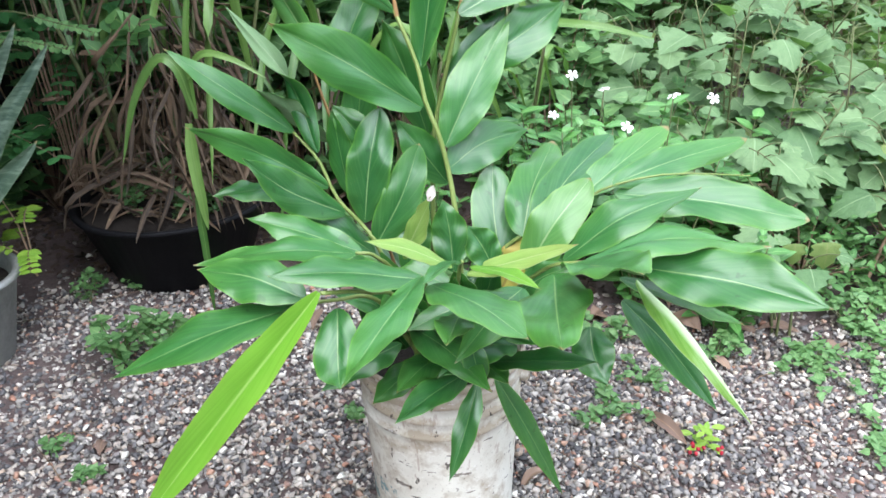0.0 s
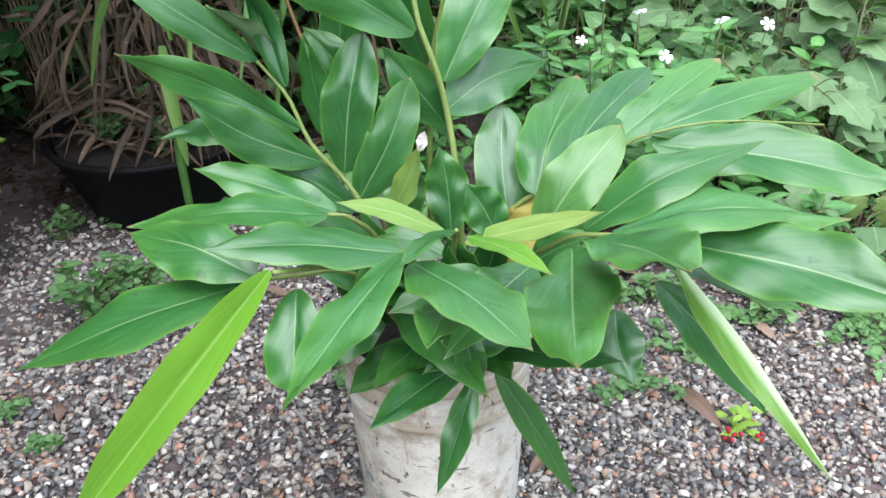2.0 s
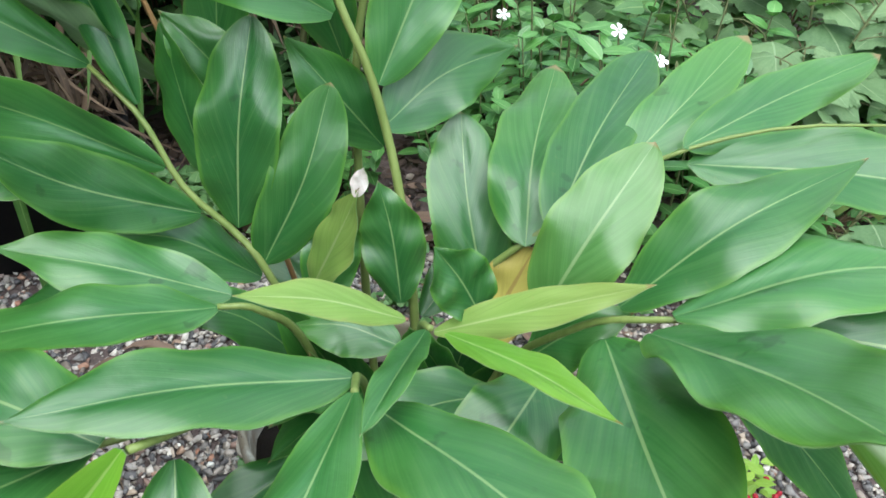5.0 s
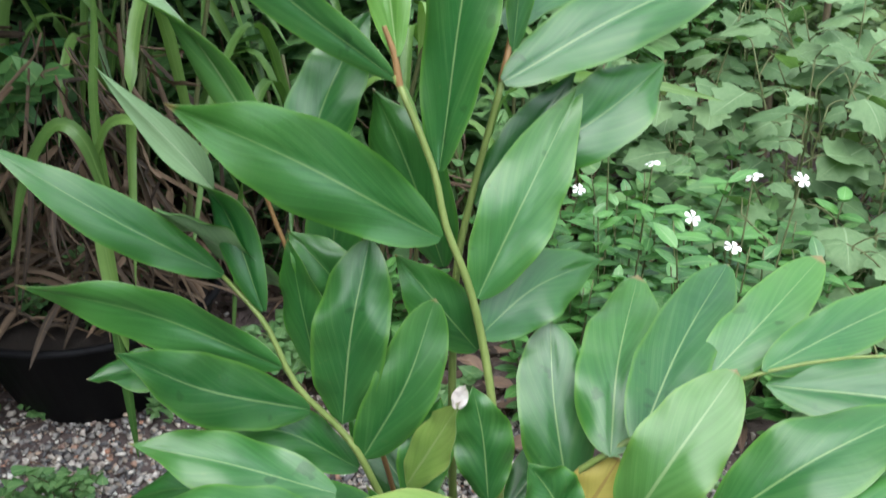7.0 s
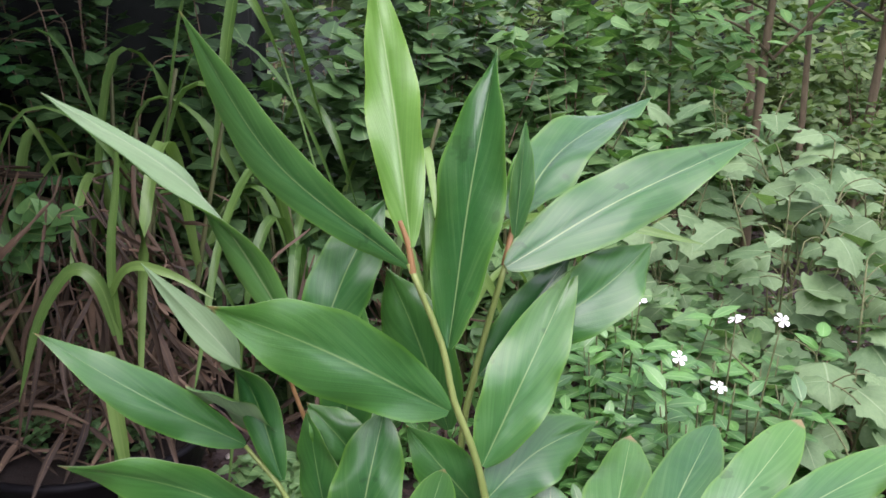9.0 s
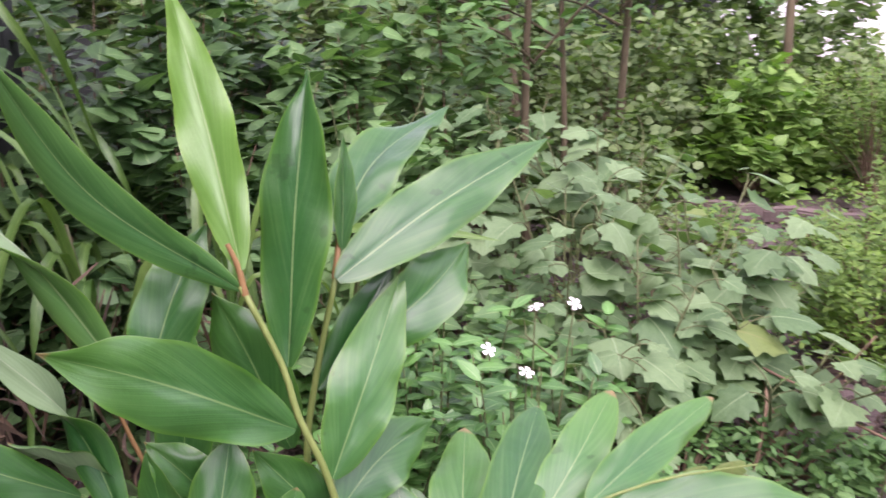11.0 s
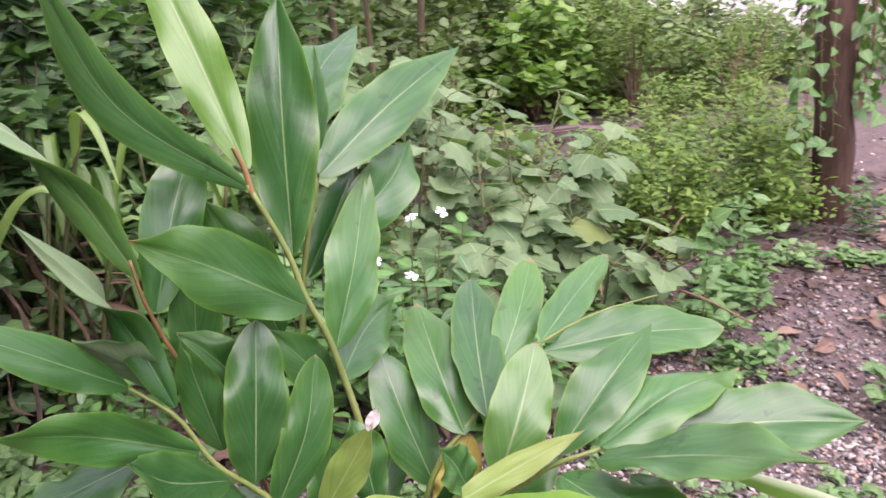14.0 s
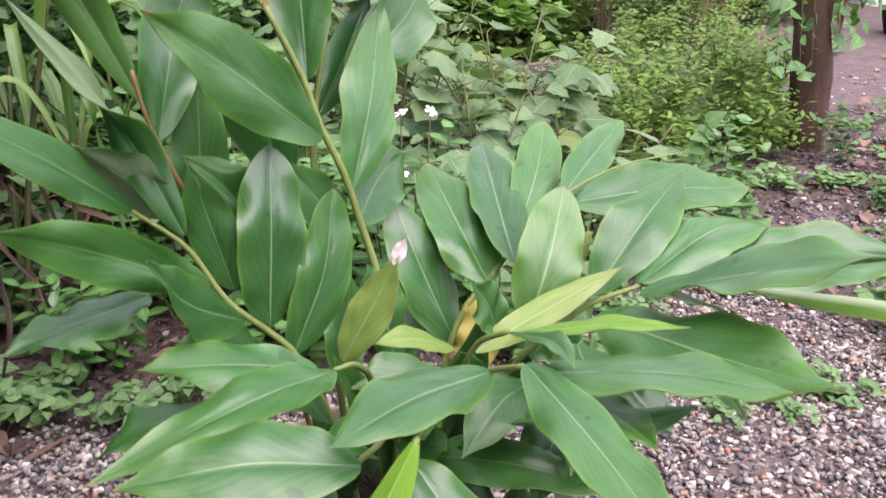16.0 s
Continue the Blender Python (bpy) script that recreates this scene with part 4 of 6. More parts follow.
# ---- cane clump in the black basin, snake plant ----
def basin(name, at, r0, r1, h, material, label, soil_at):
    b = thing(name, at, label, "pot")
    prof = [(0.0, 0.004), (r0 - 0.01, 0.0), (r0, 0.008), (r1, h - 0.02), (r1 + 0.012, h - 0.016), (r1 + 0.016, h - 0.006), (r1 + 0.01, h), (r1 - 0.004, h - 0.003), (r1 - 0.012, h - 0.03), (r0 - 0.008, 0.02), (0.0, 0.015)]
    child("body", mesh_of(name + "_body", *lathe(prof, 48), material), b)
    v, f = lathe([(0.001, soil_at), (r1 * 0.5, soil_at + 0.01), (r1 - 0.02, soil_at - 0.005)], 32)
    child("soil", mesh_of(name + "_soil", v, f, POTTING_SOIL), b)
    return b


basin("black_basin", (-0.80, 2.45, 0), 0.21, 0.29, 0.245, BLACK_PLASTIC, "wide black plastic basin used as a planter", 0.225)


def cane_clump(at, label, n_canes, n_green, n_dead, spread, tall, seed, group, dead_drop=0.75):
    """Upright canes with long arching strap leaves above and a skirt of dead brown leaves."""
    rng = random.Random(seed)
    c = thing("cane_clump", at, label, "plant", group)
    top = []
    for i in range(n_canes):
        d = rand_dir(rng, 0, 0)
        r = spread * math.sqrt(rng.random())
        a = d * r
        h = tall * rng.uniform(0.6, 1.0)
        lean = d * rng.uniform(0.05, 0.28) * h
        pts = [a, a + lean * 0.4 + Vector((0, 0, h * 0.5)), a + lean + Vector((0, 0, h))]
        child("cane", mesh_of("cane", *tube(pts, 0.009, 0.005, 10, 6), CANE_STALK), c)
        top.append((pts, d))
    for i in range(n_green):
        pts, d = rng.choice(top)
        s = rng.uniform(0.35, 1.0)
        q = curve_points(pts, 11)[int(s * 10)]
        out = (d * 0.5 + rand_dir(rng, 0, 0)).normalized()
        ln = rng.uniform(0.4, 0.85)
        rise, fall = rng.uniform(0.3, 0.6), rng.uniform(0.2, 0.9)
        b = [q, q + out * ln * 0.18 + Vector((0, 0, ln * rise)), q + out * ln * 0.42 + Vector((0, 0, ln * (rise * 0.9 - fall * 0.2))), q + out * ln * 0.62 + Vector((0, 0, ln * (rise * 0.4 - fall * 0.7)))]
        v, f, uv = blade(b, rng.uniform(0.016, 0.036), Vector((0, -0.2, 1)) - out * 0.6, 0.35, (0, rng.uniform(-60, 60)), 0.02, strap_width, 16, 1, seed=i)
        child("leaf", mesh_of("cane_leaf", v, f, GRASS, uv), c)
    for i in range(n_dead):
        d = rand_dir(rng, 0, 0)
        r = spread * rng.uniform(0.2, 1.1)
        z = rng.uniform(0.08, tall * 0.7)
        q = d * r + Vector((0, 0, z))
        e = d * (r + rng.uniform(0.02, 0.16)) + rand_dir(rng, 0, 0) * rng.uniform(0.02, 0.16) + Vector((0, 0, max(0.02, z - rng.uniform(0.05, dead_drop) * rng.random())))
        m = (q + e) / 2 + d * rng.uniform(0, 0.06) + rand_dir(rng, -0.5, 0.5) * 0.04
        v, f, uv = blade([q, m, e], rng.uniform(0.005, 0.021), d + Vector((0, 0, 0.3)), rng.choice((-0.9, 0.8, 0.3)), (rng.uniform(-120, 120), rng.uniform(-150, 150)), 0.16, strap_width, 9, 1, seed=i)
        child("dead_leaf", mesh_of("cane_dead_leaf", v, f, STRAW, uv), c, "dry brown leaf")
    return c


big_cane = cane_clump((-0.78, 2.48, 0.19), "tall cane grass with dry brown skirt in a black basin", 9, 22, 230, 0.19, 0.95, 11, "cane grasses")
cane_clump((-0.25, 2.86, 0.0), "tall cane grass with long arching green leaves", 7, 26, 70, 0.22, 0.95, 12, "cane grasses")
cane_clump((0.2, 3.1, 0.0), "slender cane grass growing before the wall", 5, 7, 16, 0.2, 0.7, 13, "cane grasses")
for k, (pts, w, tw) in enumerate([
        ([(-0.556, 2.14, 0.60), (-0.569, 2.12, 0.71), (-0.621, 2.12, 0.735), (-0.698, 2.12, 0.63), (-0.764, 2.12, 0.456)], 0.028, -20),
        ([(-0.55, 2.14, 0.58), (-0.548, 2.13, 0.70), (-0.535, 2.12, 0.80), (-0.515, 2.12, 0.90), (-0.49, 2.1, 1.02)], 0.019, 30),
        ([(-0.568, 2.13, 0.57), (-0.566, 2.12, 0.47), (-0.555, 2.11, 0.36), (-0.552, 2.11, 0.28)], 0.034, 10),
        ([(-0.573, 2.12, 0.37), (-0.570, 2.115, 0.2), (-0.572, 2.11, 0.02)], 0.022, -30),
        ([(-0.57, 2.14, 0.66), (-0.5, 2.1, 0.75), (-0.42, 2.09, 0.745), (-0.33, 2.08, 0.70)], 0.02, 15)]):
    v, f, uv = blade([Vector(p) - big_cane.location for p in pts], w, (0.1, -0.8, 0.6), 0.3, (0, tw), 0.03, strap_width, 20, 2, seed=90 + k)
    child("leaf", mesh_of("cane_leaf", v, f, GRASS, uv), big_cane, "long bright green strap leaf")

# one blade arches out over the flowers
far_cane = cane_clump((0.12, 3.0, 0.0), "slender cane grass with one long arching blade", 3, 0, 8, 0.12, 0.55, 14, "cane grasses")
v, f, uv = blade([Vector(p) - far_cane.location for p in [(0.12, 2.96, 0.45), (0.2, 2.7, 0.69), (0.42, 2.5, 0.745), (0.63, 2.488, 0.707)]], 0.034, (-0.1, -0.6, 0.8), 0.25, (0, 25), 0.02, strap_width, 24, 2, seed=97)
child("leaf", mesh_of("cane_leaf", v, f, GRASS, uv), far_cane, "long pale green strap leaf")

# matted straw over the basin's soil, and seedlings at its rim
rng = random.Random(17)
for k in range(170):
    d = rand_dir(rng, 0, 0)
    q = d * rng.uniform(0.06, 0.27) + Vector((0, 0, rng.uniform(0.035, 0.16)))
    e = q + rand_dir(rng, -0.5, 0.6) * rng.uniform(0.08, 0.24)
    e.z = max(0.035, e.z)
    if math.hypot(e.x, e.y) > 0.27:
        e.x, e.y = e.x * 0.9, e.y * 0.9
    v, f, uv = blade([q, (q + e) / 2 + Vector((0, 0, rng.uniform(0.0, 0.05))), e], rng.uniform(0.006, 0.019), (d.x, d.y - 0.5, 0.6), rng.choice((-0.6, 0.5, 0.2)), (rng.uniform(-60, 60), rng.uniform(-90, 90)), 0.08, strap_width, 8, 1, seed=k)
    child("dead_leaf", mesh_of("cane_dead_leaf", v, f, STRAW, uv), big_cane, "dry brown leaf")

basin("white_pot", (-1.145, 1.86, 0), 0.105, 0.155, 0.25, POT_WHITE, "weathered white plastic flowerpot at the garden's edge", 0.22)
snake = thing("snake_plant", (-1.1, 1.88, 0.215), "mottled dark green snake plant in a white pot", "plant")
for k, (bx, by, tx, ty, tz, w) in enumerate([(-1.11, 1.98, -0.833, 2.02, 0.80, 0.06), (-1.08, 1.94, -0.867, 1.94, 0.585, 0.065), (-1.14, 2.02, -0.93, 2.06, 0.84, 0.055), (-1.16, 2.0, -1.0, 1.96, 0.72, 0.06), (-1.18, 2.04, -1.08, 2.1, 0.86, 0.055)]):
    b, e = Vector((bx + 0.01, by - 0.11, 0.215)) - snake.location, Vector((tx, ty, tz)) - snake.location
    v, f, uv = blade([b, b.lerp(e, 0.5) + Vector((-0.035, 0, 0.03)), e], w, (0.3, -1, 0.1), 0.45, (-20, 25), 0.05, strap_width, 22, 3, seed=200 + k)
    child("leaf", mesh_of("snake_leaf", v, f, SNAKE, uv), snake)


# ---- leafy shrubs ----
LOBED_MESH = []
for k, (tv, tf, tuv) in enumerate(LOBED):
    LOBED_MESH.append((mesh_of("lobed_leaf", tv, tf, SHRUB, tuv), mesh_of("lobed_leaf_old", tv, tf, SHRUB_OLD, tuv)))


def lobed_shrub(at, r, h, n_stems, per_stem, size, seed):
    """Soft-stemmed shrub with broad, shallow-lobed leaves held out flat on long stalks."""
    rng = random.Random(seed)
    s = thing("lobed_shrub", at, "pale green shrub with broad lobed leaves", "shrub", "lobed shrubs")
    stems = []
    for i in range(n_stems):
        d = rand_dir(rng, 0, 0)
        reach = r * math.sqrt(rng.random())
        hh = h * rng.uniform(0.45, 1.0)
        pts = [d * 0.03, d * reach * 0.45 + Vector((0, 0, hh * 0.6)), d * reach + Vector((0, 0, hh))]
        stems = [tube(pts, 0.0045, 0.0022, 9, 5)]
        line = curve_points(pts, 20)
        for k in range(per_stem):
            q = line[int(19 * (1 - (k / per_stem) ** 1.1 * 0.6))]
            out = (d * 0.35 + rand_dir(rng, 0, 0)).normalized()
            pet = rng.uniform(0.04, 0.09)
            e = q + out * pet + Vector((0, 0, pet * rng.uniform(0.1, 0.8)))
            stems.append(tube([q, (q + e) / 2 + Vector((0, 0, 0.01)), e], 0.002, 0.0015, 4, 4))
            sz = size * rng.uniform(0.4, 1.1) * (1.0 if k else 0.6)
            tilt = Vector((rng.uniform(-0.3, 0.3), rng.uniform(-0.6, 0.0), 1))
            along = out + Vector((0, 0, rng.uniform(-0.4, 0.1)))
            me = rng.choice(LOBED_MESH)[1 if rng.random() < 0.014 else 0]
            child("leaf", me, s, m=placing(e, along, tilt, sz))
        child("stem", mesh_of("shrub_stem", *joined(stems), GREEN_TWIG), s)
    return s


for k, (x, y, r, h, ns, ps, sz) in enumerate([
        (1.02, 2.55, 0.30, 0.62, 9, 7, 0.135), (1.38, 2.50, 0.32, 0.60, 9, 7, 0.135), (1.30, 2.85, 0.34, 0.70, 10, 7, 0.15), (0.95, 2.95, 0.34, 0.74, 9, 7, 0.14),
        (1.46, 2.66, 0.22, 0.44, 7, 6, 0.135), (1.5, 3.15, 0.34, 0.66, 9, 7, 0.15), (1.20, 3.35, 0.36, 0.85, 9, 7, 0.15), (0.75, 3.4, 0.34, 0.85, 8, 7, 0.145),
        (1.55, 3.75, 0.38, 0.8, 8, 7, 0.16), (1.05, 3.9, 0.4, 0.9, 8, 7, 0.16), (0.4, 3.75, 0.36, 0.95, 8, 7, 0.15), (0.98, 2.16, 0.18, 0.34, 5, 5, 0.115)]):
    low_shrub = lobed_shrub((x, y, 0), r, h, ns, ps - 1, sz * 0.94, 300 + k)
# old yellow leaves hanging at the foot of the nearest shrub
for q, sz in [((1.04, 2.12, 0.285), 0.075), ((0.97, 2.14, 0.27), 0.06)]:
    child("leaf", LOBED_MESH[2][1], low_shrub, "limp yellow-green old leaf", placing(Vector(q) - low_shrub.location, (0.05, -0.25, -1), (0, -1, 0.2), sz))


# straggling stems between the shrubs
rng = random.Random(371)
for k in range(9):
    x, y = rng.uniform(0.85, 1.65), rng.uniform(2.3, 2.95)
    d = rand_dir(rng, 0.0, 0.0)
    ln = rng.uniform(0.25, 0.5)
    pts = [Vector((0, 0, -0.01)), d * ln * 0.3 + Vector((rng.uniform(-0.05, 0.05), 0, rng.uniform(0.15, 0.3))), d * ln * 0.7 + Vector((0, rng.uniform(-0.06, 0.06), rng.uniform(0.2, 0.38))), d * ln + Vector((0, 0, rng.uniform(0.18, 0.45)))]
    b = thing("dry_branch", (x, y, 0), "crooked dry brown branch among the shrubs", "branch", "dry branches")
    child("stem", mesh_of("dry_branch", *tube(pts, 0.006, 0.0025, 16, 6), TWIG), b)

FLOWER_V, FLOWER_F = [], []
for k in range(5):
    a0 = 2 * math.pi * k / 5
    o = len(FLOWER_V)
    for t, w in ((0.12, 0.06), (0.45, 0.2), (0.8, 0.34), (1.0, 0.22)):
        for u in (-1, 1):
            FLOWER_V.append((t * math.cos(a0) - u * w * math.sin(a0), t * math.sin(a0) + u * w * math.cos(a0), 0.06 - 0.1 * t * t + 0.03 * u))
    FLOWER_F += [(o + 2 * i, o + 2 * i + 1, o + 2 * i + 3, o + 2 * i + 2) for i in range(3)]
FLOWER_MESH = mesh_of("white_flower", np.array(FLOWER_V) * 0.0175, FLOWER_F, PETAL)


def flower_shrub(at, r, h, n_stems, flowers, seed, blooms=()):
    """Periwinkle-like shrublet: whorls of glossy oval leaves on upright stems, a few white flowers on top."""
    rng = random.Random(seed)
    s = thing("flower_shrub", at, "leafy green shrublet with small white flowers", "shrub", "white-flowered shrubs")
    stems, places, tops = [], [], []
    for i in range(n_stems):
        d = rand_dir(rng, 0, 0)
        reach = r * math.sqrt(rng.random())
        hh = h * rng.uniform(0.55, 1.0)
        pts = [d * reach * 0.3, d * reach * 0.7 + Vector((0, 0, hh * 0.5)), d * reach + Vector((0, 0, hh))]
        child("stem", mesh_of("flower_shrub_stem", *tube(pts, 0.003, 0.0015, 7, 4), GREEN_TWIG), s)
        line = curve_points(pts, 16)
        tops.append(line[-1])
        for k in range(2, 16, 2) if i % 3 else range(3, 16):
            a0 = rng.uniform(0, 3.14)
            for side in (0, math.pi):
                out = Vector((math.cos(a0 + side), math.sin(a0 + side), rng.uniform(0.1, 0.9) if k > 13 else rng.uniform(-0.15, 0.5)))
                places.append(placing(line[k], out, (rng.uniform(-0.2, 0.2), -0.2, 1), rng.uniform(0.04, 0.075)))
    child("foliage", leaves_mesh("flower_shrub_leaves", OVAL3, places, FLOWER_LEAF), s, kind="stuff")
    for p in blooms:
        q = Vector(p) - Vector(at)
        foot = Vector((q.x * 0.5, q.y * 0.5, 0.0))
        child("stem", mesh_of("flower_shrub_stem", *tube([foot, foot.lerp(q, 0.6) + Vector((0, 0, 0.03)), q], 0.003, 0.0015, 8, 4), GREEN_TWIG), s)
        m = placing(q, rand_dir(rng, -0.2, 0.2), (rng.uniform(-0.4, 0.3), -0.8, 0.8), 1.0)
        child("flower", FLOWER_MESH, s, "white five-petalled flower", m)
    for q in sorted(tops, key=lambda p: -p.z)[:flowers]:
        m = placing(q + Vector((0, 0, 0.012)), rand_dir(rng, -0.2, 0.2), (rng.uniform(-0.5, 0.5), -0.7, 0.9), 1.0)
        child("flower", FLOWER_MESH, s, "white five-petalled flower", m)


for k, (x, y, r, h, ns, fl, blooms) in enumerate([
        (0.62, 2.30, 0.2, 0.55, 18, 0, [(0.667, 2.341, 0.593), (0.624, 2.262, 0.476), (0.55, 2.3, 0.52), (0.78, 2.4, 0.57)] ), (0.44, 2.55, 0.2, 0.5, 16, 0, [(0.5, 2.52, 0.561), (0.412, 2.61, 0.578)]), (0.80, 2.50, 0.18, 0.48, 14, 0, ()),
        (0.30, 2.35, 0.17, 0.36, 12, 0, ()), (0.55, 2.75, 0.22, 0.5, 14, 0, ()), (0.20, 2.75, 0.2, 0.42, 9, 1, ()), (0.82, 2.16, 0.14, 0.34, 9, 0, ()), (-0.05, 2.62, 0.16, 0.3, 7, 0, ())]):
    flower_shrub((x, y, 0), r, h, ns, fl, 400 + k, blooms)


def bush(name, at, r, h, n, tpl, size, material, label, seed, twigs=24, group="", flat=0.6):
    """Rounded bush of many fine twigs, its leaves in uneven clumps."""
    rng = random.Random(seed)
    s = thing(name, at, label, "shrub", group)
    stems, ends = [], []
    for i in range(twigs):
        d = rand_dir(rng, 0.05, 1.0)
        e = Vector((d.x * r, d.y * r, 0.06 + d.z * h)) * rng.uniform(0.6, 1.0)
        mid = Vector((e.x * 0.4, e.y * 0.4, e.z * 0.55))
        stems.append(tube([(0, 0, 0), mid, e], 0.006, 0.0015, 7, 4))
        ends.append((mid, e))
    places = []
    for i in range(n):
        a, b = rng.choice(ends)
        q = a.lerp(b, rng.uniform(0.25, 1.1)) + rand_dir(rng, -1, 1) * rng.uniform(0, 0.11)
        if q.z < 0.02:
            continue
        places.append(placing(q, rand_dir(rng, -0.3, 0.7), (rng.uniform(-flat, flat), rng.uniform(-flat - 0.2, flat - 0.2), 1), size * rng.uniform(0.6, 1.25)))
    child("brushwood", mesh_of(name + "_twigs", *joined(stems), TWIG), s, kind="stuff")
    child("foliage", leaves_mesh(name + "_leaves", tpl, places, material), s, kind="stuff")
    return s


for k, (x, y, r, h, n) in enumerate([(2.14, 3.12, 0.3, 0.46, 2000), (2.6, 3.1, 0.32, 0.48, 2100), (2.35, 3.5, 0.32, 0.46, 1500), (3.0, 3.5, 0.33, 0.46, 1500), (1.95, 3.95, 0.28, 0.42, 800), (3.15, 4.25, 0.34, 0.5, 1000), (3.6, 4.1, 0.3, 0.48, 800), (2.75, 3.95, 0.3, 0.42, 800), (3.5, 3.6, 0.26, 0.4, 600), (3.8, 5.3, 0.55, 1.0, 2600), (3.45, 5.65, 0.5, 0.95, 1700), (4.4, 5.0, 0.45, 0.7, 1300), (4.9, 5.3, 0.45, 0.7, 1000)]):
    bush("fine_leaved_bush", (x, y, 0), r, h, int(n * 1.3), OVAL_FAR, 0.037, BUSH_LEAF, "bushy shrub with fine yellow-green leaves", 500 + k, 34, "fine-leaved bushes", flat=0.4)
for k, (x, y, r, h, n, sz) in enumerate([(2.3, 6.0, 0.6, 1.05, 1700, 0.085), (1.7, 4.7, 0.5, 0.8, 1300, 0.075), (3.2, 6.1, 0.7, 1.15, 1700, 0.09), (1.2, 4.9, 0.6, 1.05, 1600, 0.08), (0.5, 4.6, 0.6, 1.1, 1500, 0.08),
                                         (2.2, 5.6, 0.8, 1.25, 1900, 0.09), (4.3, 5.6, 0.7, 0.9, 1300, 0.09), (0.9, 5.8, 0.9, 1.5, 1800, 0.09), (3.6, 6.4, 0.9, 1.25, 1700, 0.1), (5.2, 6.3, 0.7, 0.7, 1000, 0.1),
                                         (1.6, 6.5, 0.8, 1.5, 1700, 0.1), (2.8, 6.6, 0.8, 1.5, 1700, 0.1), (0.1, 6.2, 0.8, 1.7, 1500, 0.1), (4.5, 7.0, 0.8, 1.0, 1500, 0.11), (5.6, 7.5, 0.8, 0.95, 1300, 0.12), (4.9, 5.7, 0.6, 0.95, 1100, 0.09), (5.5, 5.75, 0.5, 0.55, 800, 0.09), (5.95, 5.6, 0.45, 0.7, 700, 0.08), (6.5, 5.7, 0.4, 0.6, 500, 0.08), (5.9, 6.2, 0.5, 0.55, 600, 0.09), (6.6, 6.15, 0.4, 0.4, 400, 0.09), (7.3, 6.2, 0.4, 0.6, 400, 0.09), (4.1, 5.8, 0.5, 1.0, 900, 0.085)]):
    bush("broad_leaved_bush", (x, y, 0), r, h, int(n * 1.1), ROUND_FAR if k % 3 else OVAL_FAR, sz * (0.72 if k % 3 else 0.85), BACK_LEAF, "dense wild shrub with broad green leaves", 520 + k, 36, "wild shrubs", flat=1.0)
for k, (x, y, r, h, n, sz) in enumerate([(3.08, 5.5, 0.5, 0.95, 1700, 0.085), (3.45, 5.75, 0.45, 1.05, 1300, 0.085), (2.25, 5.3, 0.3, 0.6, 600, 0.07)]):
    bush("lime_bush", (x, y, 0), r, h, n, HEART_FAR, sz, LIME_BUSH_LEAF, "leafy lime-green bush behind a low edging", 580 + k, 30, "lime bushes", flat=0.8)

for k, (x, y, r, h, n) in enumerate([(1.08, 2.4, 0.24, 0.26, 520), (1.4, 2.42, 0.2, 0.22, 420), (1.2, 2.75, 0.28, 0.36, 620), (0.95, 2.65, 0.24, 0.34, 520), (1.5, 2.95, 0.28, 0.34, 520), (1.15, 3.1, 0.3, 0.45, 520)]):
    bush("low_undergrowth", (x, y, 0), r, h, n, OVAL_FAR, 0.036, VINE_LEAF, "low tangle of small green leaves under the shrubs", 590 + k, 22, "undergrowth", flat=0.5)


def edging():
    """A crooked row of weathered blocks along the back bed."""
    e = thing("garden_edging", (2.85, 4.92, 0), "low crooked edging of weathered brown blocks", "edging")
    rng = random.Random(21)
    for k in range(10):
        bm = bmesh.new()
        bmesh.ops.create_cube(bm, size=1)
        for q in bm.verts:
            q.co = Vector((q.co.x * rng.uniform(0.15, 0.2), q.co.y * 0.09, q.co.z * 0.1 + 0.045)) * rng.uniform(0.94, 1.06)
        bmesh.ops.bevel(bm, geom=bm.edges[:], offset=0.012, segments=2, affect="EDGES")
        t = (k + 0.5) / 10 - 0.5
        bmesh.ops.transform(bm, verts=bm.verts[:], matrix=pose(t * 1.3, -t * 1.1 + rng.uniform(-0.02, 0.02), 0, rng.uniform(-6, 6), rng.uniform(-6, 6), -40 + rng.uniform(-9, 9)))
        part("block", bm, EDGING, e)


edging()
for k in range(7):
    bush("tall_thicket", (-1.6 + 0.95 * k, 6.9 + 0.25 * (k % 3), 0), 0.85, 2.4, 2700, OVAL_FAR, 0.12, BACK_LEAF, "tall leafy thicket closing the back of the garden", 560 + k, 34, "tall thickets", flat=1.0)
for k, (x, y, r, h, n, sz) in enumerate([(0.05, 3.6, 0.5, 1.15, 1100, 0.075), (-0.4, 3.02, 0.28, 1.0, 700, 0.07), (0.35, 3.15, 0.35, 0.75, 800, 0.065), (-1.45, 2.85, 0.35, 1.5, 1100, 0.08), (0.1, 4.4, 0.6, 1.4, 900, 0.09),
                                         (-1.05, 3.0, 0.3, 1.5, 1100, 0.07), (0.75, 2.9, 0.3, 0.5, 500, 0.06), (-0.15, 3.3, 0.45, 1.5, 1300, 0.08), (-0.6, 3.1, 0.35, 1.4, 1000, 0.08), (0.45, 3.9, 0.5, 1.5, 1200, 0.09), (-0.1, 3.9, 0.5, 1.8, 1200, 0.09), (0.9, 4.4, 0.5, 1.4, 1000, 0.09), (-0.5, 3.6, 0.4, 1.8, 900, 0.09)]):
    # bushes left of x 0.2 get the leaf colour with shade in it
    bush("shade_bush", (x, y, 0), r, h, n, HEART_FAR, sz, WEED_LEAF if x > 0.2 else SHADED_LEAF, "shaded bush with heart-shaped leaves", 540 + k, 26, "shaded bushes")


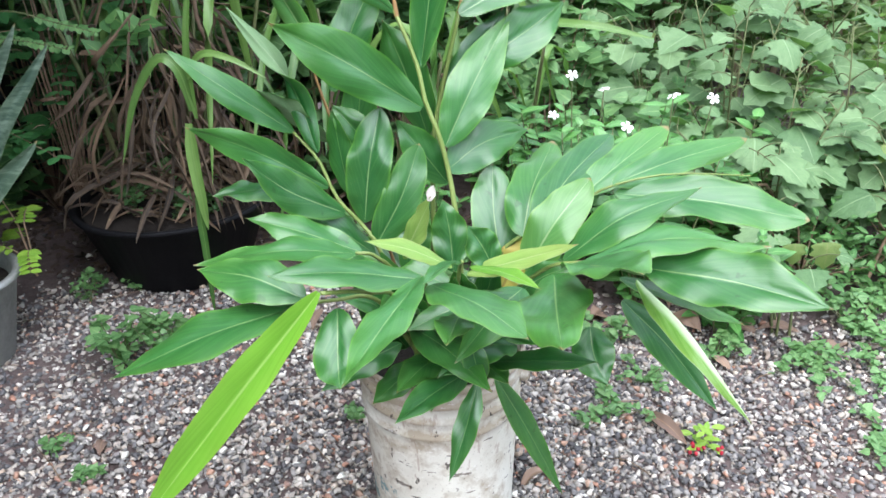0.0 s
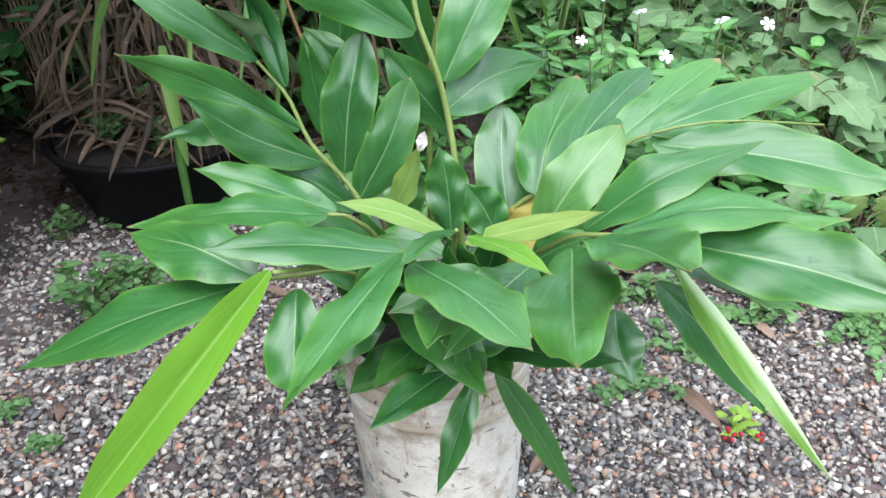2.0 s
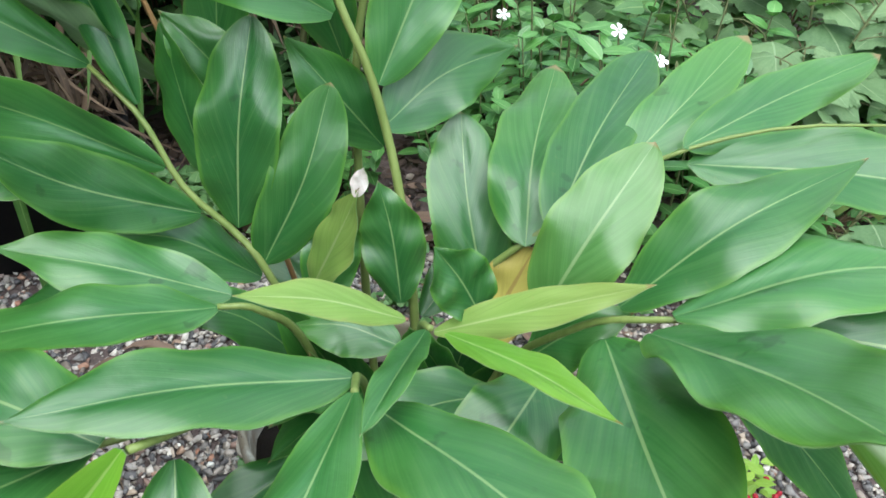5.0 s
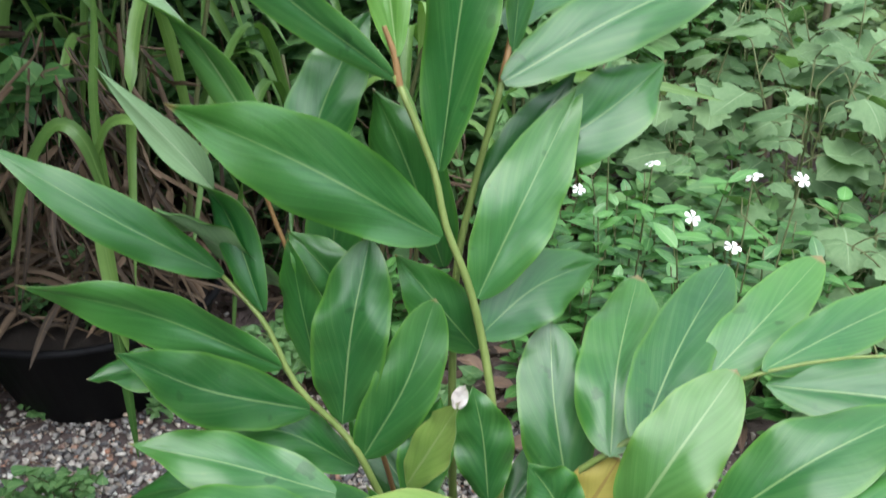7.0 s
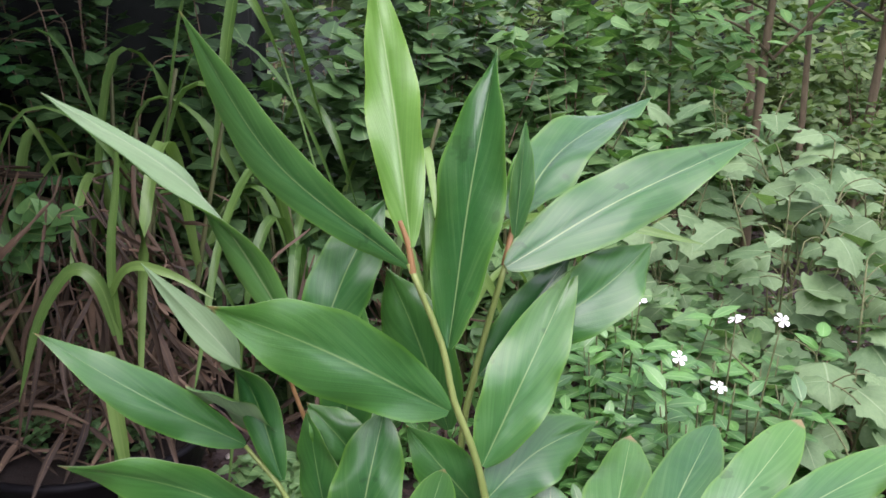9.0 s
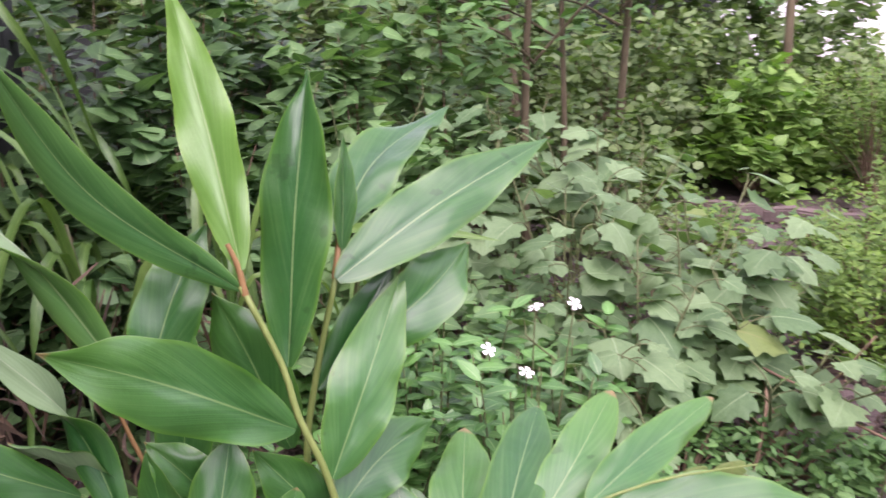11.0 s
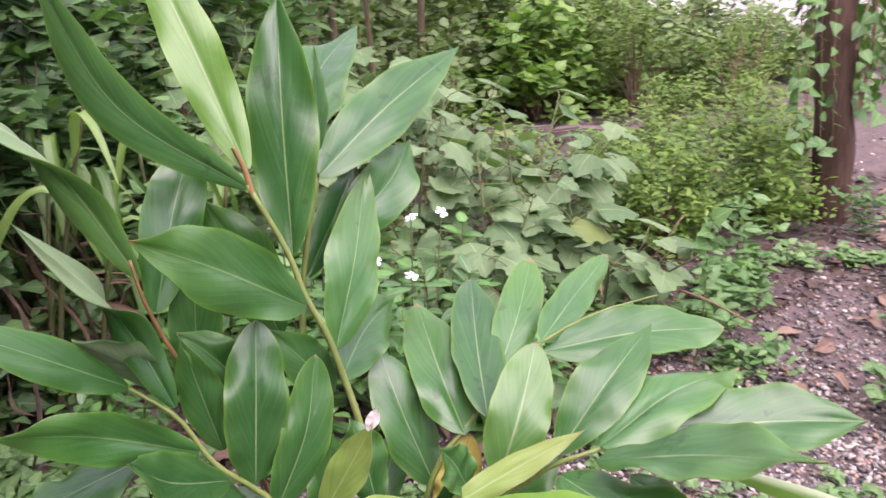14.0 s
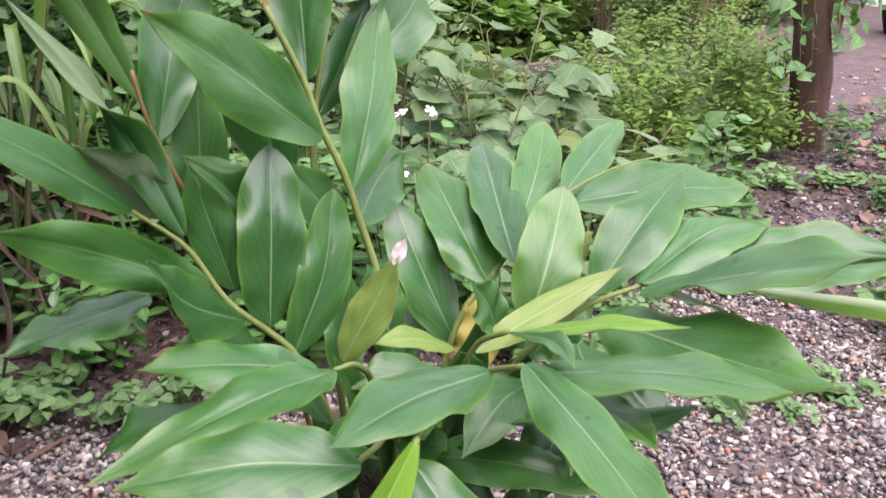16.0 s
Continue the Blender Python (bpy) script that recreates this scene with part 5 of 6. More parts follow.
def feather_shrub(at, fronds, seed, material, label, reach, height, size):
    """Compound leaves: paired leaflets along arching ribs."""
    rng = random.Random(seed)
    s = thing("feather_shrub", at, label, "shrub", "feathery shrubs")
    ribs, places = [], []
    for i in range(fronds):
        d = rand_dir(rng, 0, 0)
        z = height * rng.uniform(0.3, 1.0)
        a = d * reach * rng.uniform(0.05, 0.5) + Vector((0, 0, z))
        b = a + d * reach * rng.uniform(0.4, 0.8) + Vector((0, 0, rng.uniform(-0.12, 0.08)))
        ribs.append(tube([(0, 0, 0), a * 0.6 + Vector((0, 0, z * 0.15)), a, (a + b) / 2 + Vector((0, 0, 0.02)), b], 0.0035, 0.001, 14, 4))
        side = d.cross(Vector((0, 0, 1)))
        for k in range(9):
            q = a.lerp(b, k / 8) + Vector((0, 0, 0.02 * math.sin(k / 8 * 3.14)))
            for sg in (-1, 1):
                places.append(placing(q, side * sg + d * 0.35 + Vector((0, 0, rng.uniform(-0.3, 0.1))), (0, -0.15, 1), size * rng.uniform(0.8, 1.15)))
    child("brushwood", mesh_of("feather_ribs", *joined(ribs), TWIG), s, kind="stuff")
    child("foliage", leaves_mesh("feather_leaflets", ROUND3, places, material), s, kind="stuff")


for k, (x, y, fr, rc, hh, sz) in enumerate([(-1.36, 2.2, 7, 0.42, 0.92, 0.036), (-1.15, 2.75, 9, 0.4, 1.35, 0.042), (-0.95, 2.95, 12, 0.45, 1.4, 0.042), (-1.16, 2.56, 20, 0.24, 1.2, 0.055)]):
    feather_shrub((x, y, 0), fr, 600 + k, FEATHER_LEAF, "dark feathery-leaved shrub before the wall", rc, hh, sz)
feather_shrub((-0.98, 1.97, 0.2), 5, 610, LIME_LEAF, "lime-green feathery seedling beside the white pot", 0.16, 0.16, 0.028)


def sprig(name, label, stem, leaf_at, tpl, size, material, seed, group):
    """A thin stem from the ground with leaves along its last stretch."""
    rng = random.Random(seed)
    root = Vector(stem[0])
    s = thing(name, root, label, "plant", group)
    pts = [Vector(p) - root for p in stem]
    child("stem", mesh_of(name + "_stem", *tube(pts, 0.003, 0.0012, 26, 5), GREEN_TWIG), s)
    line = curve_points(pts, 60)
    places = []
    for k in range(int(60 * leaf_at), 60):
        tan = (line[k] - line[k - 1]).normalized()
        side = tan.cross(Vector((0, -0.6, 0.8))).normalized()
        for sg in (-1, 1):
            places.append(placing(line[k], side * sg + tan * 0.5 + rand_dir(rng, -0.5, 0.5) * (0.3 if size < 0.05 else 0.9), (rng.uniform(-0.3, 0.3) if size < 0.05 else rng.uniform(-1, 1), -0.6, 0.8), size * rng.uniform(0.7, 1.15)))
    child("foliage", leaves_mesh(name + "_leaves", tpl, places[::1 if size < 0.05 else 5], material), s, kind="stuff")


for k, pts in enumerate([[(-1.42, 2.2, 0), (-1.38, 2.18, 0.5), (-1.22, 2.12, 0.82), (-0.982, 2.1, 0.858), (-0.86, 2.1, 0.832), (-0.755, 2.1, 0.806)], [(-1.42, 2.22, 0), (-1.36, 2.18, 0.5), (-1.2, 2.12, 0.77), (-1.0, 2.1, 0.79), (-0.835, 2.1, 0.765)]]):
    sprig("hanging_sprig", "lime-green feathery sprig arching before a dark wall", pts, 0.72, ROUND3, 0.018, WEED_LEAF, 640 + k, "feathery sprigs")
for k, pts in enumerate([[(-1.05, 2.5, 0), (-1.02, 2.46, 0.4), (-0.92, 2.4, 0.6), (-0.85, 2.4, 0.7), (-0.79, 2.4, 0.77)], [(-1.0, 2.52, 0), (-0.98, 2.46, 0.4), (-0.91, 2.4, 0.66), (-0.85, 2.4, 0.79)]]):
    sprig("wall_vine", "dark green climbing vine with rounded leaves", pts, 0.6, HEART3, 0.075, VINE_LEAF, 650 + k, "wall vines")


sprig("weed_sapling", "thin weed sapling with heart-shaped leaves on the gravel's edge", [(1.5, 2.22, 0), (1.49, 2.19, 0.2), (1.47, 2.17, 0.38), (1.472, 2.155, 0.5)], 0.5, HEART3, 0.055, VINE_LEAF, 660, "")


# ---- trunk with climbing vine, far trees ----
def vine_tree():
    t = thing("vine_tree", (2.94, 2.96, 0), "brown tree trunk wrapped in heart-leaved vine", "tree")
    v, f = tube([(0, 0, -0.05), (0.01, 0, 0.3), (-0.03, 0.03, 0.9), (0.0, 0.05, 2.2)], 0.088, 0.068, 22, 16)
    rng = random.Random(5)
    v = [q + Vector((noise.noise((q.x * 14, q.y * 14, q.z * 4)), noise.noise((q.x * 14 + 9, q.y * 14, q.z * 4)), 0)) * 0.018 for q in v]
    child("trunk", mesh_of("vine_trunk", v, f, BARK), t)
    for k, (a, b) in enumerate([((0.05, 0.03, 1.2), (0.5, -0.2, 2.1)), ((0, 0.05, 1.5), (-0.4, 0.3, 2.3))]):
        child("limb", mesh_of("vine_limb", *tube([a, (Vector(a) + Vector(b)) / 2 + Vector((0, 0, 0.1)), b], 0.04, 0.015, 10, 8), BARK), t)
    places, ribs = [], []
    for k in range(9):
        a0 = rng.uniform(0, 6.28)
        pts = [(0.12 * math.cos(a0 + h * 1.6), 0.12 * math.sin(a0 + h * 1.6) + 0.03 * h, h) for h in np.linspace(0.5 + 0.12 * (k % 3), 2.0, 9)]
        ribs.append(tube(pts, 0.005, 0.003, 24, 5))
        for q in curve_points(pts, 34):
            out = Vector((q.x, q.y, 0)).normalized()
            for _ in range(rng.choice((1, 1, 2))):
                d = (out + rand_dir(rng, -0.6, 0.5)).normalized()
                places.append(placing(q + out * rng.uniform(0.0, 0.09) + rand_dir(rng, -1, 1) * 0.04, d + Vector((0, 0, -0.8)), out + Vector((0, 0, 0.7)), rng.uniform(0.04, 0.085)))
    for k in range(5):
        x = rng.uniform(-0.34, -0.1)
        pts = [(x, rng.uniform(-0.2, 0.1), 2.0), (x - 0.04, -0.05, 1.3), (x + rng.uniform(-0.05, 0.05), -0.08, 0.35)]
        ribs.append(tube(pts, 0.003, 0.002, 18, 4))
        for q in curve_points(pts, 40):
            places.append(placing(q, rand_dir(rng, -0.9, 0.0), (rng.uniform(-0.9, 0.7), -0.5, 0.8), rng.uniform(0.03, 0.075)))
    child("vine_growth", mesh_of("vine_stems", *joined(ribs), TWIG), t, kind="stuff")
    child("vine_foliage", leaves_mesh("vine_leaves", HEART3, places, VINE_LEAF), t, "climbing heart-shaped leaves", kind="stuff")


vine_tree()


def thin_tree(at, r, h, lean, seed):
    rng = random.Random(seed)
    t = thing("thin_tree", at, "slender brown tree with sparse leaves", "tree", "slender trees")
    top = Vector((lean[0], lean[1], h))
    child("trunk", mesh_of("thin_trunk", *tube([(0, 0, -0.03), top * 0.25 + Vector((rng.uniform(-0.05, 0.05), 0, 0)), top * 0.6 + Vector((rng.uniform(-0.06, 0.06), 0, 0)), top], r, r * 0.45, 18, 8), TAN_BARK), t)
    places = []
    for k in range(7):
        a = top * rng.uniform(0.4, 0.98)
        b = a + rand_dir(rng, 0.2, 0.7) * rng.uniform(0.4, 0.8)
        child("limb", mesh_of("thin_limb", *tube([a, (a + b) / 2 + Vector((0, 0, 0.04)), b], r * 0.35, 0.004, 7, 5), TAN_BARK), t)
        for i in range(60):
            q = a.lerp(b, rng.uniform(0.3, 1.15)) + rand_dir(rng, -1, 1) * rng.uniform(0, 0.2)
            places.append(placing(q, rand_dir(rng, -0.5, 0.4), (rng.uniform(-0.5, 0.5), -0.3, 1), rng.uniform(0.06, 0.11)))
    child("crown", leaves_mesh("thin_tree_leaves", OVAL3, places, VINE_LEAF), t, kind="stuff")


for k, (x, y, r, h, lx) in enumerate([(1.27, 4.4, 0.024, 2.4, 0.1), (1.46, 4.5, 0.018, 2.3, 0.02), (1.75, 4.6, 0.025, 2.5, 0.12), (3.6, 5.9, 0.04, 2.6, 0.0), (1.5, 5.4, 0.03, 2.5, -0.1)]):
    thin_tree((x, y, 0), r, h, (lx, 0.1), 700 + k)


# ---- small growth, litter ----
def creeper(at, r, h, n, size, seed, tpl=HEART3, material=WEED_LEAF, name="creeping_weed", label="low creeping weed with small green leaves", group="low weeds"):
    rng = random.Random(seed)
    s = thing(name, at, label, "weed", group)
    stems, places = [], []
    for k in range(max(3, n // 12)):
        d = rand_dir(rng, 0, 0)
        e = d * r * rng.uniform(0.4, 1.0)
        pts = [(0, 0, 0), e * 0.5 + Vector((0, 0, h * rng.uniform(0.5, 1.0))), e + Vector((0, 0, h * rng.uniform(0.2, 0.9)))]
        stems.append(tube(pts, 0.0018, 0.0008, 7, 4))
        line = curve_points(pts, 13)
        for i in range(12):
            q = line[i + 1]
            for _ in range(2):
                places.append(placing(q + rand_dir(rng, -0.2, 1) * size * 0.5, rand_dir(rng, -0.2, 0.6), (rng.uniform(-0.6, 0.6), rng.uniform(-0.8, 0.3), 1), size * rng.uniform(0.4, 0.95)))
    child("growth", mesh_of(name + "_stems", *joined(stems), GREEN_TWIG), s, kind="stuff")
    child("foliage", leaves_mesh(name + "_leaves", tpl, places, material), s, kind="stuff")


for k, (x, y, r, h, n, sz) in enumerate([
        (-0.72, 1.84, 0.13, 0.15, 90, 0.036), (-0.64, 1.93, 0.09, 0.11, 60, 0.03), (-0.98, 2.18, 0.07, 0.09, 30, 0.03), (1.16, 2.16, 0.2, 0.07, 150, 0.03), (1.3, 2.3, 0.2, 0.08, 130, 0.03), (1.02, 1.98, 0.17, 0.04, 110, 0.026),
        (1.16, 1.95, 0.14, 0.035, 80, 0.025), (0.52, 1.76, 0.12, 0.035, 70, 0.024), (0.6, 1.88, 0.1, 0.04, 50, 0.024), (1.08, 1.70, 0.11, 0.03, 60, 0.026), (1.2, 1.62, 0.09, 0.03, 40, 0.026), (-0.72, 1.52, 0.035, 0.03, 18, 0.02),
        (-0.6, 1.44, 0.035, 0.03, 18, 0.02), (-0.08, 1.68, 0.03, 0.025, 14, 0.018), (-0.85, 2.28, 0.09, 0.05, 40, 0.03), (-0.62, 2.3, 0.08, 0.05, 36, 0.03), (-0.78, 2.5, 0.16, 0.32, 60, 0.045),
        (-0.2, 2.45, 0.16, 0.08, 100, 0.052), (0.02, 2.3, 0.16, 0.08, 100, 0.048), (-0.35, 2.55, 0.15, 0.09, 90, 0.055), (0.12, 2.15, 0.12, 0.05, 70, 0.03), (1.8, 1.72, 0.16, 0.12, 130, 0.05), (2.35, 2.68, 0.18, 0.05, 110, 0.04),
        (2.55, 2.5, 0.15, 0.05, 80, 0.04), (1.35, 1.58, 0.12, 0.03, 60, 0.028), (1.55, 2.1, 0.12, 0.04, 60, 0.03), (0.95, 2.32, 0.16, 0.06, 90, 0.034), (0.5, 2.05, 0.15, 0.06, 80, 0.03), (0.78, 2.0, 0.12, 0.05, 60, 0.028)]):
    creeper((x, y, 0.004), r, h, n, sz, 800 + k)
for k, (x, y, r, h, n, sz) in enumerate([(1.52, 2.32, 0.2, 0.12, 130, 0.06), (1.74, 2.42, 0.2, 0.14, 130, 0.065), (1.95, 2.5, 0.2, 0.16, 110, 0.065), (2.1, 2.62, 0.16, 0.3, 60, 0.07), (2.85, 2.7, 0.18, 0.2, 70, 0.06), (1.62, 2.15, 0.16, 0.08, 80, 0.055), (2.5, 2.3, 0.2, 0.08, 80, 0.055), (2.9, 2.42, 0.2, 0.1, 80, 0.055), (3.25, 2.6, 0.2, 0.09, 70, 0.055), (2.75, 2.05, 0.16, 0.06, 50, 0.05), (3.7, 3.0, 0.2, 0.06, 50, 0.05), (2.2, 1.95, 0.15, 0.09, 70, 0.06), (5.3, 4.7, 0.3, 0.2, 90, 0.08), (4.9, 4.3, 0.2, 0.08, 50, 0.07), (2.7, 4.15, 0.28, 0.16, 110, 0.06), (3.2, 4.15, 0.28, 0.14, 100, 0.06), (2.85, 4.5, 0.25, 0.14, 90, 0.06), (2.3, 4.4, 0.28, 0.2, 110, 0.06)]):
    creeper((x, y, 0.004), r, h, n, sz, 860 + k, OVAL3, VINE_LEAF, "ground_vine", "trailing vine with pointed green leaves", "trailing vines")

for k, (x, y, r, h, n) in enumerate([(-0.86, 2.30, 0.09, 0.1, 60), (-0.72, 2.28, 0.07, 0.08, 40), (-0.62, 2.33, 0.06, 0.06, 30)]):
    # the basin's shade is put into the seedlings' darkened leaf colour
    creeper((x, y, 0.228), r, h, n, 0.03, 890 + k, material=SHADED_LEAF, name="basin_seedling", label="green seedlings sprouting in a black basin", group="basin seedlings")

red_weed = thing("red_flower_weed", (0.695, 1.648, 0.004), "tiny lime weed with crimson flowers on gravel", "weed")
rng = random.Random(77)
child("foliage", leaves_mesh("red_weed_leaves", OVAL3, [placing((rng.uniform(-0.02, 0.03), rng.uniform(-0.02, 0.03), rng.uniform(0.008, 0.045)), rand_dir(rng, -0.1, 0.5), (0, -0.3, 1), rng.uniform(0.02, 0.035)) for _ in range(26)], LIME_LEAF), red_weed)
for q in ((-0.025, -0.02, 0.02), (-0.015, -0.026, 0.018), (0.035, -0.02, 0.02), (0.026, -0.028, 0.022), (0.02, 0.0, 0.03), (-0.032, -0.03, 0.012), (-0.02, -0.034, 0.012), (0.033, -0.03, 0.014), (-0.005, -0.03, 0.025), (-0.028, -0.024, 0.03)):
    bm = bmesh.new()
    bmesh.ops.create_icosphere(bm, subdivisions=2, radius=0.0045)
    for w in bm.verts:
        w.co = w.co * (1 + 0.35 * noise.noise(w.co * 400 + Vector(q) * 90)) + Vector(q)
    part("flower", bm, RED_PETAL, red_weed, "crimson flower head")


def dry_leaf(at, length, width, turn, seed, label="dry curled brown leaf on the ground", material=DRY_LEAF, group="fallen leaves"):
    rng = random.Random(seed)
    d = Vector((math.cos(turn), math.sin(turn), 0))
    a = -d * length / 2 + Vector((0, 0, 0.006))
    b = d * length / 2 + Vector((0, 0, rng.uniform(0.004, 0.02)))
    m = Vector((0, 0, rng.uniform(0.008, 0.03))) + d.cross(Vector((0, 0, 1))) * rng.uniform(-0.1, 0.1) * length
    v, f, uv = blade([a, m, b], width, (rng.uniform(-0.3, 0.3), rng.uniform(-0.4, 0.2), 1), rng.uniform(0.1, 0.6), (rng.uniform(-25, 25), rng.uniform(-25, 25)), 0.05, ginger_width, 14, 3, seed=seed)
    ob = tagged(new("fallen_leaf", mesh_of("fallen_leaf", v, f, material, uv)), label, "leaf", group)
    ob.location = at


dry_leaf((0.625, 1.70, 0.004), 0.14, 0.035, -0.95, 1, "long curled dry leaf lying on gravel")
dry_leaf((0.34, 1.50, 0.004), 0.07, 0.03, 0.5, 2)
dry_leaf((-0.62, 1.53, 0.004), 0.06, 0.025, -1.3, 3, material=DRY_LEAF)
rng = random.Random(31)
for k in range(150):
    x = rng.uniform(2.1, 5.2)
    y = rng.uniform(0.55, 1.0) * x * 0.62 + 0.9
    if rng.random() < 0.3:
        x, y = rng.uniform(-1.0, 2.2), rng.uniform(1.9, 2.7)
    dry_leaf((x, y, 0.006), rng.uniform(0.05, 0.13), rng.uniform(0.02, 0.055), rng.uniform(0, 6.28), 40 + k)

rng = random.Random(83)
dark_litter = [placing((rng.uniform(-1.55, 0.3), 2.3 + 0.75 * rng.random() ** 0.8, rng.uniform(0.008, 0.03)), rand_dir(rng, -0.3, 0.3), (rng.uniform(-0.9, 0.9), rng.uniform(-0.9, 0.6), 1), rng.uniform(0.014, 0.04)) for _ in range(2600)]
dark_litter += [placing((rng.uniform(0.3, 3.7), 2.35 + 2.7 * rng.random() ** 1.3, rng.uniform(0.008, 0.03)), rand_dir(rng, -0.3, 0.3), (rng.uniform(-0.9, 0.9), rng.uniform(-0.9, 0.6), 1), rng.uniform(0.02, 0.07)) for _ in range(3200)]
dark_litter += [placing((rng.uniform(1.2, 2.4), 2.5 + 0.7 * rng.random(), rng.uniform(0.008, 0.03)), rand_dir(rng, -0.3, 0.3), (rng.uniform(-0.9, 0.9), rng.uniform(-0.9, 0.6), 1), rng.uniform(0.012, 0.035)) for _ in range(900)]
tagged(new("leaf_litter", leaves_mesh("leaf_litter", OVAL_FAR, dark_litter, DARK_LITTER)), "dark leaf litter under the plants", "leaves", kind="stuff")

litter = []
for k in range(160):
    x, y = rng.uniform(-1.1, 3.6), rng.uniform(1.15, 3.2)
    a = rng.uniform(0, 6.28)
    ln = rng.uniform(0.03, 0.16)
    p0 = Vector((x, y, rng.uniform(0.008, 0.018)))
    p1 = p0 + Vector((math.cos(a), math.sin(a), 0)) * ln
    litter.append(tube([p0, (p0 + p1) / 2 + Vector((rng.uniform(-0.01, 0.01), rng.uniform(-0.01, 0.01), rng.uniform(0, 0.012))), p1], 0.0014, 0.0008, 5, 4))
tagged(new("twig_litter", mesh_of("twig_litter", *joined(litter), TWIG)), "thin dry twigs scattered over the gravel", "twigs", kind="stuff")


# ---- far yard ----
basin("grey_tub", (5.92, 4.13, 0), 0.18, 0.235, 0.22, GREY_PLASTIC, "pale grey plastic tub standing in the yard", 0.18)
basin("dark_tub", (6.14, 4.56, 0), 0.16, 0.2, 0.2, BLACK_PLASTIC, "black plastic tub standing in the yard", 0.17)
bush("tub_plant", (6.14, 4.56, 0.18), 0.3, 0.25, 260, ROUND3, 0.07, VINE_LEAF, "leafy plant growing in a black tub", 901, 14)
bush("tub_plant", (5.92, 4.13, 0.18), 0.2, 0.2, 160, OVAL3, 0.06, LIME_LEAF, "yellow-green plant growing in a grey tub", 902, 12)
basin("yard_bucket", (5.56, 3.75, 0), 0.125, 0.145, 0.38, WHITE_PLASTIC, "clean white plastic bucket standing in the yard", 0.3)


# ---- gravel ----
def pebble_shape(seed):
    """An angular chip: the hull of a few scattered points, most of them near a flattened ball."""
    rng = random.Random(seed)
    bm = bmesh.new()
    sx, sy, sz = rng.uniform(0.9, 1.35), rng.uniform(0.75, 1.0), rng.uniform(0.5, 0.85)
    for k in range(11):
        d = rand_dir(rng, -1, 1) * rng.uniform(0.9, 1.08)
        bm.verts.new((d.x * sx, d.y * sy, d.z * sz))
    hull = bmesh.ops.convex_hull(bm, input=bm.verts[:])
    bmesh.ops.delete(bm, geom=[q for q in bm.verts if not q.link_faces], context="VERTS")
    bmesh.ops.triangulate(bm, faces=bm.faces[:])
    bm.verts.index_update()
    v = np.array([tuple(q.co) for q in bm.verts])
    f = np.array([[w.index for w in p.verts] for p in bm.faces])
    bm.free()
    return v, f


SHAPES = [pebble_shape(k) for k in range(12)]


def gravel_field(name, count, pick, lo, hi, seed, label, material=PEBBLES):
    r = np.random.RandomState(seed)
    vs, fs, off = [], [], 0
    xy = pick(r, count)
    per = np.array_split(np.arange(len(xy)), len(SHAPES))
    for (sv, sf), idx in zip(SHAPES, per):
        n = len(idx)
        s = lo + (hi - lo) * r.rand(n) ** 1.7
        a = r.rand(n) * 6.283
        tilt = (r.rand(n) - 0.5) * 1.1
        ca, sa, ct, st = np.cos(a), np.sin(a), np.cos(tilt), np.sin(tilt)
        R = np.zeros((n, 3, 3))
        R[:, 0, 0], R[:, 0, 1], R[:, 0, 2] = ca, -sa * ct, sa * st
        R[:, 1, 0], R[:, 1, 1], R[:, 1, 2] = sa, ca * ct, -ca * st
        R[:, 2, 1], R[:, 2, 2] = st, ct
        v = np.einsum("nij,kj->nki", R, sv) * s[:, None, None]
        z = s * 0.2 + r.rand(n) ** 2 * 0.012
        v += np.stack([xy[idx, 0], xy[idx, 1], z], 1)[:, None, :]
        vs.append(v.reshape(-1, 3))
        fs.append((sf[None] + (np.arange(n) * len(sv))[:, None, None] + off).reshape(-1, 3))
        off += n * len(sv)
    v, f = np.concatenate(vs), np.concatenate(fs)
    me = bpy.data.meshes.new(name)
    me.vertices.add(len(v))
    me.vertices.foreach_set("co", v.astype(np.float32).ravel())
    me.loops.add(len(f) * 3)
    me.loops.foreach_set("vertex_index", f.astype(np.int32).ravel())
    me.polygons.add(len(f))
    me.polygons.foreach_set("loop_start", np.arange(0, len(f) * 3, 3, dtype=np.int32))
    me.polygons.foreach_set("loop_total", np.full(len(f), 3, dtype=np.int32))
    me.polygons.foreach_set("use_smooth", np.ones(len(f), dtype=bool))
    me.materials.append(material)
    me.update(calc_edges=True)
    me.validate()
    return tagged(new(name, me), label, "gravel", kind="stuff")


def edge_of(x):
    """How far back the gravel reaches at x."""
    return np.where(x < -0.45, 2.25, np.where(x < 0.3, 2.62, np.where(x < 1.2, 2.15, 2.0 + 0.45 * (x - 1.0))))


